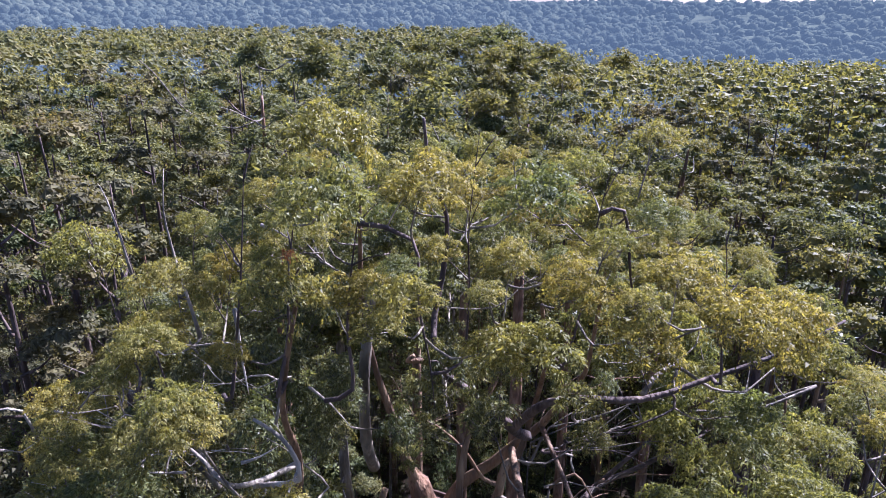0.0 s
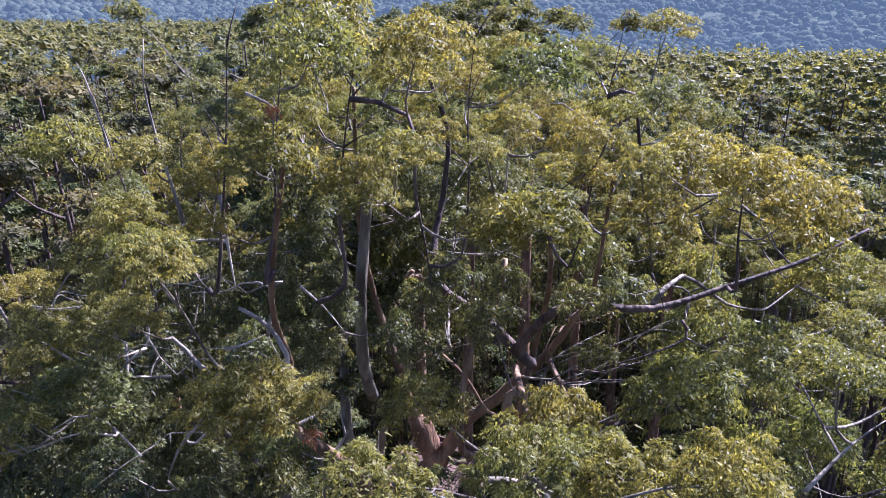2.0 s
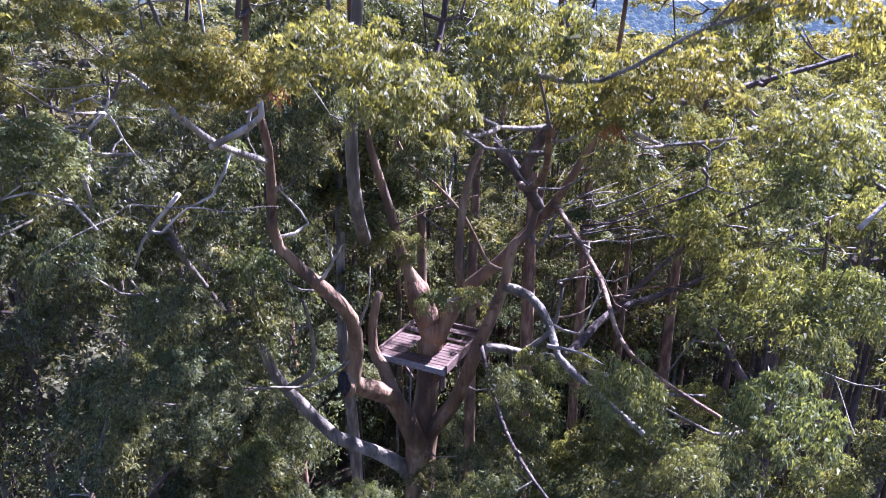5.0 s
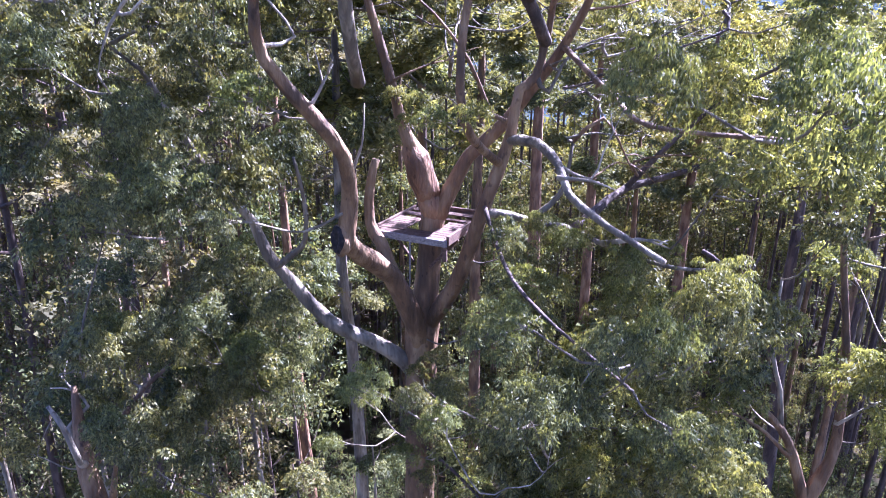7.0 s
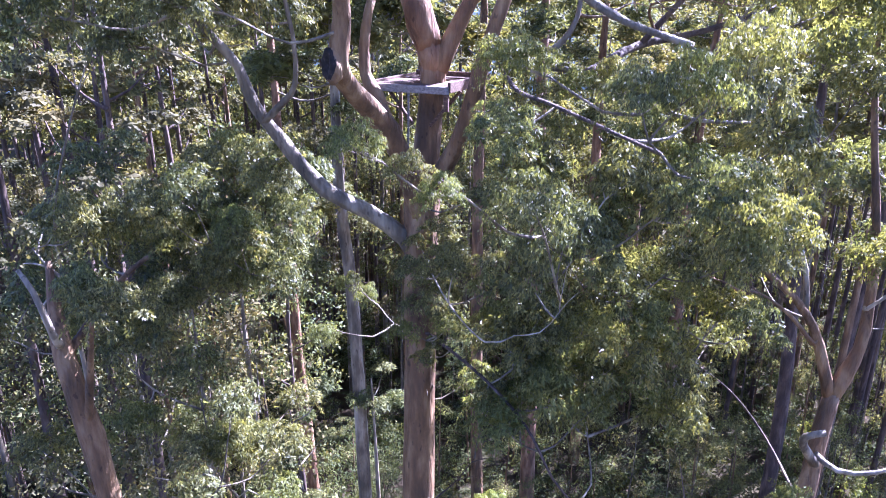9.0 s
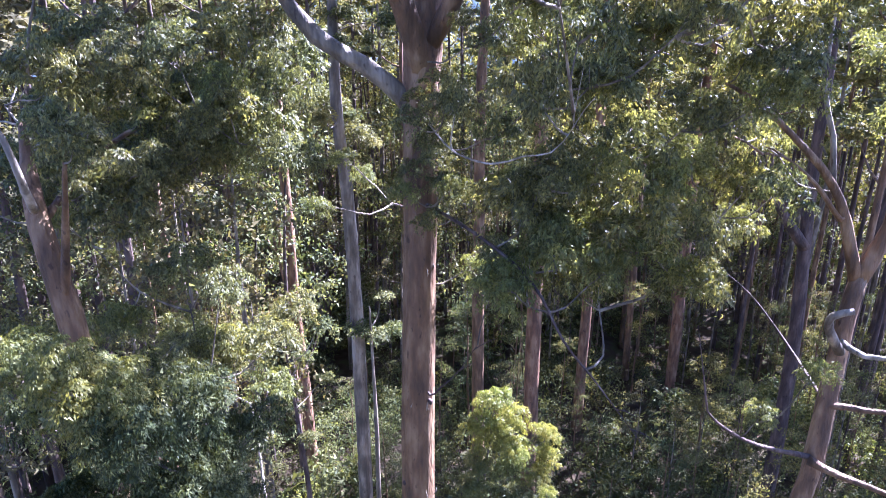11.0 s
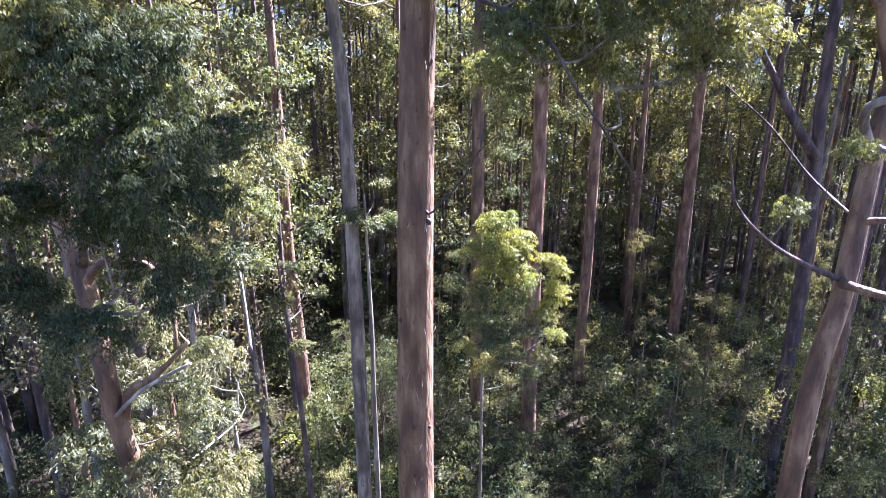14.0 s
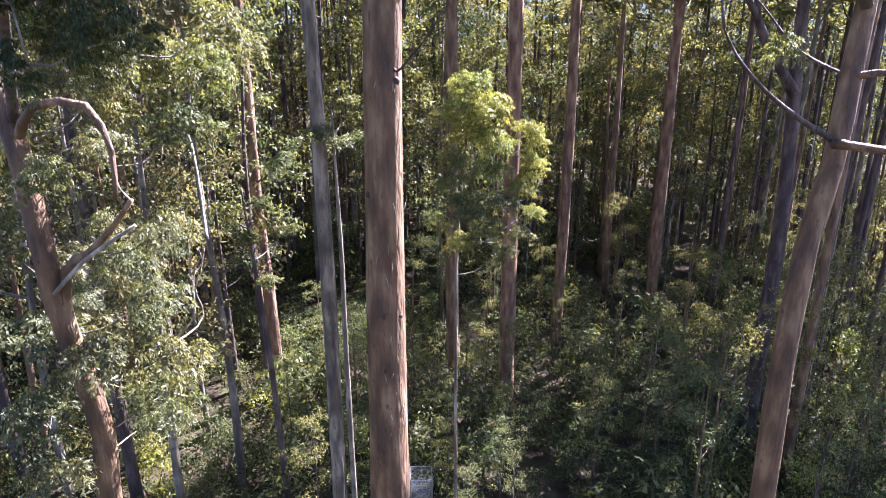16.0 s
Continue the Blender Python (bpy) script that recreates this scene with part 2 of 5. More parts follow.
# clumps of blades, one metre in radius, shared by many boughs
CLUMPS = {}
for key, mat in (("sunny", LEAF_SUNNY), ("old", LEAF_OLD), ("fresh", LEAF_FRESH), ("deep", LEAF_DEEP)):
    CLUMPS[key] = [leaf_mesh("leaf_clump", tufted(RNG, 17, 132, 0.112, 0.165, 0.80, 0.29, 90, 16), mat) for _ in range(4)]
for key, mat in (("sunny_near", LEAF_SUNNY), ("deep_near", LEAF_DEEP), ("dark", LEAF_DARK)):
    CLUMPS[key] = [leaf_mesh("leaf_clump", tufted(RNG, 28, 165, 0.080, 0.155, 0.85, 0.225, 120, 20), mat) for _ in range(3)]
CLUMPS["withered"] = [leaf_mesh("leaf_clump", tufted(RNG, 9, 24, 0.30, 0.13, 0.9, 0.4, 10, 4), LEAF_DEAD)]
CLUMPS["fine"] = [leaf_mesh("leaf_clump", tufted(RNG, 30, 200, 0.076, 0.16, 0.65, 0.22, 160, 12), LEAF_CROWN) for _ in range(4)]
CLUMPS["dome"] = [leaf_mesh("leaf_clump", tufted(RNG, 24, 165, 0.086, 0.165, 0.55, 0.245, 120, 8), mat) for mat in (LEAF_CROWN, LEAF_CROWN, LEAF_CROWN, LEAF_CROWN, LEAF_SUNNY)]


def clump(parent, x, y, z, r, key="sunny", flat=0.9):
    ob = new("leaf_clump", random.choice(CLUMPS[key]))
    ob.parent = parent
    ob.location = (x - parent.location.x, y - parent.location.y, z - parent.location.z)
    ob.rotation_euler = (random.uniform(-0.25, 0.25), random.uniform(-0.25, 0.25), random.uniform(0, 6.28))
    tagged(ob, kind="stuff")
    ob.scale = (r * random.uniform(0.85, 1.15), r * random.uniform(0.85, 1.15), r * flat)
    return ob

# ---- the land ----
def height(x, y):
    return -16 + 1.2 * noise.noise(Vector((x * 0.02, y * 0.02, 0))) + 0.35 * noise.noise(Vector((x * 0.11, y * 0.11, 4)))


m, nodes, links, bsdf = shader("forest_floor")
soil = ramp(nodes, links, noise_at(nodes, links, 0.5, detail=8), ((0.3, (0.022, 0.018, 0.012)), (0.5, (0.05, 0.038, 0.024)), (0.68, (0.05, 0.06, 0.022))))
links.new(soil, bsdf.inputs["Base Color"])
bsdf.inputs["Roughness"].default_value, bsdf.inputs["Specular IOR Level"].default_value = 0.95, 0.05
FLOOR = m
bm = bmesh.new()
steps = [-4500, -2500, -1200, -500, -200, -100] + list(range(-80, 161, 8)) + [200, 300, 500, 900, 1500, 2500, 4500]
grid = [[bm.verts.new((x, y, height(x, y))) for x in steps] for y in steps]
for a, b in zip(grid, grid[1:]):
    for i in range(len(steps) - 1):
        bm.faces.new((a[i], a[i + 1], b[i + 1], b[i]))
tagged(part("ground", bm, FLOOR, None), "dark forest floor of leaf litter and soil", "ground", kind="structure")


# ---- the great tree with the lookout ----
def local(parent, pts):
    return [Vector(p) - parent.location for p in pts]


def add_limb(tree, nodes_, name, pts, r0, r1, material, label="", sides=10, rough=0.10):
    n = len(pts)
    radii = [r0 + (r1 - r0) * (i / (n - 1)) ** 0.85 for i in range(n)]
    limb(name, local(tree, pts), radii, material, tree, label, sides, rough)
    for a, b in zip(pts, pts[1:]):
        for k in range(4):
            nodes_.append(Vector(a).lerp(Vector(b), k / 4))
    nodes_.append(Vector(pts[-1]))


def add_clumps(tree, nodes_, rows, material, twig=0.035):
    """Hang clumps of leaves at the given places, each on a thin bough from the nearest wood."""
    for x, y, z, r, key in rows:
        if y < -9 and key in ("sunny", "deep"):
            key += "_near"
        clump(tree, x, y, z, r, key, 0.84 if key in ("dome", "fine") else 0.95)
        tip = Vector((x, y, z + 0.1 * r))
        near = min(nodes_, key=lambda p: (p - tip).length + 1.5 * max(0, p.z - tip.z + 0.6))
        way = tip - near
        bend = Vector((random.uniform(-1, 1), random.uniform(-1, 1), 0)) * 0.10 * way.length
        pts = [near, near + way * 0.35 + bend - Vector((0, 0, 0.10 * way.length)), near + way * 0.72 + bend * 0.5, tip]
        w = twig * (0.7 + 0.14 * way.length)
        limb("branch", local(tree, pts), [w, w * 0.75, w * 0.5, w * 0.22], material, tree, "", 6)
        nodes_.extend(pts[1:3])
        for _ in range(0 if key.startswith("far") else 2):
            end = tip + Vector((random.uniform(-1, 1), random.uniform(-1, 1), random.uniform(-0.1, 0.9))) * r * 0.8
            a = pts[2]
            limb("twig", local(tree, [a, a.lerp(end, 0.5) + Vector((0, 0, -0.06)), end]), [w * 0.42, w * 0.28, w * 0.1], material, tree, "", 5)


def add_bare(tree, nodes_, rows):
    """Bare or dead side branches, each rooted on the nearest wood."""
    for pts, r, material in rows:
        pts = [Vector(q) for q in pts]
        near = min(nodes_, key=lambda q: min((q - pts[0]).length, (q - pts[-1]).length))
        if (near - pts[-1]).length < (near - pts[0]).length:
            pts.reverse()
        if (near - pts[0]).length > 0.15:
            pts.insert(0, near)
        add_limb(tree, nodes_, "dead_branch" if material is DEAD else "branch", [tuple(q) for q in pts], r * 1.2, r * 0.14, material, "bleached bare dead branch" if material is DEAD else "", 7, 0.1)
        for k in range(2):
            a = pts[-1 - k % 2].lerp(pts[-2], random.uniform(0.1, 0.6))
            way = (pts[-1] - pts[-2]).normalized() + Vector((random.uniform(-1, 1), random.uniform(-1, 1), random.uniform(-0.6, 0.8)))
            b = a + way * random.uniform(0.4, 1.0)
            limb("twig", local(tree, [a, a.lerp(b, 0.5) + Vector((0, 0, 0.06)), b]), [r * 0.45, r * 0.3, r * 0.12], material, tree, "", 5)


GREAT = thing("karri_tree", (-1.3, -1.1, -16.3), "giant karri tree with a forked crown holding a lookout platform", "tree", "karri trees")
wood = []
limb("trunk", local(GREAT, [(-1.3, -1.1, -16.6), (-1.3, -1.1, -14), (-1.29, -1.1, -6), (-1.28, -1.15, 4), (-1.19, -1.1, 16), (-1.08, -1.1, 23.2), (-0.95, -1.1, 28),
     (-0.86, -1.1, 32.5), (-0.78, -1.1, 34.6), (-0.62, -1.1, 36), (-0.42, -1.1, 38), (-0.33, -1.1, 39.2)]),
     [1.55, 1.15, 0.92, 0.80, 0.71, 0.65, 0.61, 0.62, 0.66, 0.47, 0.42, 0.46], BARK, GREAT, "tall straight trunk with mottled salmon and grey bark", 28, 0.035)
wood.extend(Vector((-1.2 + 0.018 * (z - 16), -1.1, z)) for z in range(14, 39))
add_limb(GREAT, wood, "limb", [(-0.3, -1.15, 39.0), (-0.55, -1.3, 39.9)], 0.42, 0.44, BARK_RED, "stout salmon-coloured stub above the fork", 14)
limb("stub", local(GREAT, [(-0.5, -1.28, 39.75), (-0.72, -1.42, 40.5), (-0.95, -1.5, 41.2), (-1.12, -1.55, 41.75), (-1.2, -1.58, 42.2)]), [0.42, 0.50, 0.44, 0.25, 0.06], BARK_RED, GREAT, "broken salmon-coloured stump end", 16, 0.16)
add_limb(GREAT, wood, "limb", [(-1.0, -1.6, 41.3), (-1.43, -1.7, 42.6), (-1.77, -1.8, 44.1), (-2.3, -2.0, 46.1), (-2.59, -2.2, 47.5), (-2.7, -4.0, 50.5), (-2.4, -6.5, 55)], 0.24, 0.05, BARK)
add_limb(GREAT, wood, "limb", [(-0.2, -1.2, 39.0), (0.35, -1.3, 40.1), (0.94, -1.4, 41.2), (2.16, -1.8, 42.5), (3.17, -2.4, 44), (3.83, -3.0, 45.1), (4.57, -3.6, 46.8), (4.93, -4.5, 48.2), (4.8, -6.5, 53)], 0.34, 0.05, BARK)
add_limb(GREAT, wood, "limb", [(-0.85, -1.3, 34.0), (-1.11, -1.8, 35.1), (-1.81, -2.6, 37.2), (-2.7, -4.2, 38.6), (-2.94, -5.2, 39.5), (-2.76, -5.3, 40.7), (-2.75, -6.1, 42.2), (-3.37, -6.8, 43.4),
     (-4.4, -7.6, 45), (-4.42, -8.0, 46.2), (-4.22, -8.6, 47.9), (-4.3, -9.6, 50.2), (-3.4, -11, 54)], 0.44, 0.05, BARK, "long crooked pale limb", 16, 0.11)
add_limb(GREAT, wood, "limb", [(-0.9, -1.1, 32.2), (-1.45, -1.2, 33.0), (-2.72, -1.6, 34.1), (-4.23, -1.9, 35), (-5.4, -2.2, 36.7), (-6.19, -2.4, 37.9), (-6.56, -2.6, 39.2), (-7.12, -2.8, 40), (-7.8, -3, 41.1), (-8.9, -4, 44)], 0.36, 0.09, BARK_GREY, "long grey limb with a white upper side", 14, 0.13)
add_limb(GREAT, wood, "branch", [(-5.95, -2.4, 37.4), (-5.15, -2.8, 38.1), (-4.67, -3.0, 38.7), (-4.6, -3.2, 40.2), (-4.8, -3.4, 41.6)], 0.13, 0.05, BARK_GREY)
add_limb(GREAT, wood, "limb", [(-1.7, -2.4, 36.9), (-2.2, -1.95, 38.2), (-2.6, -1.8, 38.9), (-2.51, -1.8, 40.4), (-2.3, -1.8, 41.2)], 0.30, 0.13, BARK, "broken stub beside the platform", 12, 0.14)
add_limb(GREAT, wood, "limb", [(-0.6, -1.3, 34.6), (0.42, -2.0, 36.5), (0.97, -2.8, 38.3), (1.42, -3.2, 40), (1.87, -3.4, 41.3), (2.19, -3.6, 42.5), (2.4, -3.7, 43.8), (2.9, -3.6, 44.2), (3.26, -4.0, 46.3), (3.2, -6.2, 49.5), (2.4, -9.5, 53)], 0.34, 0.05, BARK)
add_limb(GREAT, wood, "limb", [(2.15, -3.6, 42.2), (2.89, -4.6, 42.3), (3.38, -5.8, 41.9), (3.55, -6.8, 41.3), (4.21, -7.4, 40.8), (4.8, -8.0, 40.5), (5.6, -9.2, 40.2)], 0.17, 0.07, BARK_GREY, "bleached drooping limb", 10, 0.14)
add_limb(GREAT, wood, "limb", [(1.45, -3.2, 39.7), (2.22, -3.0, 39.55), (3.27, -2.8, 39.2), (4.25, -2.6, 39), (6.02, -2.6, 38.2), (8.13, -2.6, 37.5), (10, -2.6, 37.4)], 0.17, 0.05, BARK_GREY, "level grey limb")
add_limb(GREAT, wood, "branch", [(2.8, -2.9, 39.2), (3.7, -3.0, 40), (4.1, -3.0, 40.7), (4.3, -2.8, 42)], 0.13, 0.05, BARK_GREY)
add_limb(GREAT, wood, "limb", [(4.56, -2.6, 38.9), (5.6, -1.4, 39.3), (6.91, 0.0, 39.7), (9.36, 1.0, 40.1), (12.3, 2.0, 40.9), (15.6, 3.0, 42.1)], 0.20, 0.06, BARK_DARK)
add_limb(GREAT, wood, "branch", [(6.9, 0.0, 39.7), (8.6, 0.0, 41.6), (11.0, 0.6, 43.4), (13, 0, 44.6)], 0.12, 0.04, BARK_DARK)
# upper boughs
add_limb(GREAT, wood, "limb", [(1.9, -3.4, 41.4), (1.2, -5.0, 42.2), (0.6, -6.3, 43.3), (0.53, -6.5, 45), (0.89, -6.0, 47), (1.75, -5.0, 48.1), (2.0, -4.6, 49.4)], 0.15, 0.09, BARK, "pale crooked bough")
# the two dark boughs below have crown shade put into their bark colour
add_limb(GREAT, wood, "limb", [(3.1, -3.9, 45.2), (2.5, -5.0, 46.2), (1.6, -5.5, 47.4), (0.64, -5.2, 48.1), (-0.2, -4.6, 48.6), (-0.26, -2.9, 49.6), (0.04, -2.5, 51), (0.18, -2.3, 53.1), (-0.4, -2.3, 54.8), (-0.6, -2.6, 56.6)], 0.20, 0.05, BARK_DARK, "dark arching bough")
add_limb(GREAT, wood, "branch", [(-0.17, -4.6, 48.5), (-0.75, -4.9, 48.9), (-1.17, -5.0, 48.95), (-0.95, -5.1, 49.2)], 0.13, 0.07, BARK_RED, "broken salmon stub")
add_limb(GREAT, wood, "limb", [(2.4, -5.2, 46.4), (2.86, -6.8, 48.2), (3.6, -7.8, 49.2), (5.94, -7.4, 48.9), (8.17, -7.0, 49.4), (10.8, -6.5, 50.1), (12.6, -6.0, 50.8)], 0.17, 0.04, BARK_DARK, "long level dark bough")
add_limb(GREAT, wood, "branch", [(6.0, -7.3, 49.0), (7.09, -6.4, 49.5), (8.7, -6.0, 48.4), (10, -5.6, 48)], 0.09, 0.03, BARK_GREY)
add_limb(GREAT, wood, "limb", [(-2.5, -4.0, 44), (-2.61, -5.4, 46.1), (-2.58, -5.5, 48.6), (-2.42, -5.6, 50.2), (-2.17, -5.7, 52)], 0.22, 0.16, BARK_GREY, "upright dead grey spar")
add_limb(GREAT, wood, "limb", [(2.2, -6.5, 46.5), (2.1, -9.5, 47.2), (1.9, -13, 48.4), (1.4, -16.5, 49.8)], 0.13, 0.04, BARK)
add_limb(GREAT, wood, "limb", [(3.8, -3.0, 45.0), (4.5, -7.0, 44.0), (4.2, -11.5, 44.0), (5.2, -15.2, 44.4)], 0.10, 0.03, BARK)
add_limb(GREAT, wood, "limb", [(1.4, -3.6, 40), (1.9, -6.5, 39.0), (2.6, -9.5, 38.9), (4.2, -12.3, 38.4)], 0.08, 0.03, BARK_DARK)
add_limb(GREAT, wood, "limb", [(-4.3, -8.6, 47.6), (-4.9, -10.2, 48.3), (-5.3, -11.5, 49.2), (-5.9, -11.2, 49.65), (-6.3, -11, 49.9)], 0.09, 0.04, DEAD, "bleached dead limb")
add_limb(GREAT, wood, "branch", [(-5.0, -10.4, 48.3), (-3.64, -11.2, 49.1), (-3.88, -11, 49.9), (-4.27, -10.9, 50.3), (-4.8, -10.6, 50.45)], 0.08, 0.04, DEAD, "bleached dead limb")
for pts, r in (([(-4.9, -11.6, 49.9), (-4.5, -11.4, 49.93), (-4.1, -11.15, 50.05)], 0.05), ([(-4.34, -10, 55.3), (-3.9, -10, 55.1), (-3.5, -10, 54.8)], 0.045),
               ([(-6.2, -9.6, 52.2), (-6.42, -9.5, 53.2), (-6.68, -9.3, 54.2), (-6.85, -9.2, 55.4), (-6.78, -9, 56.4)], 0.06), ([(-8.4, -8, 53.2), (-8.52, -8, 54.2), (-8.75, -8, 55.4), (-8.9, -8, 55.8)], 0.05),
               ([(-5.4, -9.2, 52.8), (-5.3, -9.3, 51.2), (-5.2, -9.4, 50.4)], 0.06), ([(-3.8, -8.5, 50.1), (-3.2, -8.5, 49.5), (-2.7, -8.4, 48.7)], 0.05),
               ([(-7.2, -9.3, 47.9), (-8.3, -9.3, 47.9), (-9.6, -9.2, 48.2)], 0.05), ([(-7.6, -9.6, 48.9), (-8.4, -9.4, 48.2), (-8.6, -9.2, 47.5)], 0.05),
               ([(3.1, -7.3, 41.9), (4.0, -7.7, 41.9), (4.6, -8.0, 41.7)], 0.07), ([(-2.75, -5.6, 41.4), (-2.3, -5.5, 42.4), (-2.2, -5.4, 43.6)], 0.07),
               ([(-6.2, -9.5, 47), (-7.2, -9.6, 45.8), (-7.6, -9.6, 44.8)], 0.06), ([(7.5, -13.5, 47.5), (8.6, -13, 48.3), (9.8, -12.4, 48.6)], 0.05)):
    add_limb(GREAT, wood, "dead_branch", pts, r, r * 0.12, DEAD, "bleached bare dead branch", 7, 0.16)

add_bare(GREAT, wood, (
    ([(3.3, -3.6, 43.7), (4.1, -3.0, 44.9), (6.1, -2.0, 45.5)], 0.08, BARK_GREY),
    ([(6.4, -1.0, 43.1), (8.7, 0.0, 43.2), (11.4, 1.0, 43.0), (14.1, 1.5, 42.6), (17.3, 2.0, 43.6)], 0.09, BARK_GREY),
    ([(-1.5, -5.0, 47.4), (-1.0, -4.8, 46.7), (-0.2, -4.4, 46.0), (0.8, -4.0, 44.7), (1.6, -3.5, 43.0)], 0.08, BARK),
    ([(-1.6, -2.0, 43.9), (-0.4, -1.8, 44.4), (0.3, -1.6, 44.5)], 0.06, BARK),
    ([(-5.2, -7.0, 47.9), (-4.6, -7.2, 46.8), (-3.7, -7.0, 45.5)], 0.05, DEAD),
    ([(-3.4, -6.8, 43.8), (-3.1, -6.8, 44.3), (-2.8, -6.8, 44.8)], 0.08, DEAD),
    ([(6.1, -4.0, 39.0), (6.7, -4.0, 39.0), (7.5, -4.0, 38.7)], 0.10, DEAD)))
add_bare(GREAT, wood, (
    ([(4.4, -5.5, 41.4), (4.7, -5.5, 42.2), (5.0, -5.5, 42.9)], 0.05, DEAD),
    ([(5.2, -3.0, 42.8), (6.0, -3.0, 41.6), (6.3, -3.0, 41.0)], 0.07, BARK),
    ([(-0.8, -1.6, 32.4), (0.2, -4.8, 31.9), (1.2, -8.0, 32.2), (2.0, -8.0, 32.4), (2.7, -8.0, 32.5), (3.2, -8.0, 33.1), (3.2, -8.0, 33.5)], 0.035, DEAD),
    ([(-0.8, -1.5, 29.3), (1.2, -3.6, 28.7), (2.7, -5.6, 27.9), (3.6, -6.5, 26.4), (4.6, -6.5, 25.1), (5.4, -6.5, 24.0), (6.3, -6.6, 22.8)], 0.07, BARK_DARK),
    ([(-0.6, -1.7, 21.5), (-0.2, -1.8, 21.9), (0.5, -1.9, 22.7), (1.2, -2.2, 24.0)], 0.06, BARK_DARK)))
add_bare(GREAT, wood, (
    ([(-11.9, -3.0, 47.5), (-11.3, -3.0, 46.2), (-10.6, -3.0, 45.2), (-9.5, -3.0, 44.3), (-9.0, -3.0, 43.4)], 0.09, BARK_GREY),
    ([(-14.4, -2.0, 47.3), (-13.2, -2.3, 46.9), (-11.4, -2.8, 46.5)], 0.06, BARK_GREY),
    ([(-14.1, -3.0, 45.6), (-11.8, -3.0, 45.4), (-10.3, -3.0, 45.1)], 0.05, DEAD),
    ([(-9.3, -2.5, 45.6), (-8.8, -2.5, 45.0), (-8.2, -2.5, 44.4)], 0.07, DEAD)))

# fans of thin bare boughs on the sunny side
for k in range(14):
    x, z = random.uniform(3.2, 7.5), random.uniform(40.5, 47)
    a, reach, lift = random.uniform(-0.5, 0.5), random.uniform(2.5, 5.5), random.uniform(-0.05, 0.5)
    row = [(x + reach * f * math.cos(a), -3.5 + (x - 3) * 0.6 + reach * f * math.sin(a) + random.uniform(-0.2, 0.2), z + reach * f * lift + random.uniform(-0.2, 0.25)) for f in (0, 0.35, 0.7, 1)]
    add_bare(GREAT, wood, ((row, random.uniform(0.03, 0.06), random.choice((BARK_GREY, BARK_DARK, BARK))),))

# bleached sticks on the shaded side, thin uprights through the crown
for k in range(20):
    x, y, z = random.uniform(-11, -4.5), random.uniform(-11, -7), random.uniform(46, 51.5)
    a, reach = random.uniform(2.4, 4.2), random.uniform(1.2, 2.8)
    row = [(x + reach * f * math.cos(a), y + reach * f * math.sin(a) * 0.5, z + reach * f * random.uniform(-0.25, 0.3)) for f in (0, 0.35, 0.7, 1)]
    add_bare(GREAT, wood, ((row, random.uniform(0.022, 0.045), DEAD),))
for x, y, z in ((-8.9, -7.6, 50.0), (-7.6, -8.6, 49.5), (-5.6, -9.6, 50.5), (-4.2, -10.4, 51.0), (-2.6, -9.2, 50.5), (-0.3, -9.6, 50.0), (0.4, -8.8, 51.0), (3.4, -8.2, 50.5), (5.6, -8.0, 50.0), (8.2, -7.4, 49.5)):
    lean, tall = random.uniform(-0.16, 0.16), random.uniform(4.5, 6.5)
    row = [(x + lean * tall * f + random.uniform(-0.12, 0.12), y + random.uniform(-0.15, 0.15), z + tall * f) for f in (0, 0.3, 0.6, 1)]
    add_bare(GREAT, wood, ((row, random.uniform(0.04, 0.065), BARK_DARK),))

# knots and scars on the bole
for x, y, z, r in ((-0.60, -1.66, 21.2, 0.11), (-0.5, -1.6, 31.0, 0.16), (-1.7, -1.55, 17.2, 0.09), (-0.62, -1.74, 12.5, 0.07)):
    bm = bmesh.new()
    bmesh.ops.create_icosphere(bm, subdivisions=2, radius=r)
    for v in bm.verts:
        v.co *= 1 + 0.25 * noise.noise(v.co * 9 + Vector((z, 0, 0)))
        v.co.z *= 1.3
    bmesh.ops.translate(bm, verts=bm.verts, vec=local(GREAT, [(x, y, z)])[0])
    part("knot", bm, BARK_DARK, GREAT, "dark branch scar")

# loose strips of shed bark on the bole
rnd = random.Random(12)
for k in range(22):
    z = rnd.uniform(7, 27)
    a = rnd.uniform(-0.5, 1.15)
    r = 0.80 - 0.0062 * (z - 4)
    foot = Vector((-1.28 + 0.011 * (z - 4) + r * math.sin(a), -1.12 - r * math.cos(a), z))
    tall, lean = rnd.uniform(0.15, 0.6), rnd.uniform(-0.12, 0.12)
    out = Vector((math.sin(a), -math.cos(a), 0))
    bm = bmesh.new()
    tube(bm, local(GREAT, [foot, foot + out * 0.03 + Vector((lean * 0.5, 0, tall * 0.5)), foot + out * 0.015 + Vector((lean, 0, tall))]), [0.008, 0.022, 0.006], 5, 0.2, k)
    part("bark_strip", bm, DEAD, GREAT, "curled strip of pale shed bark")

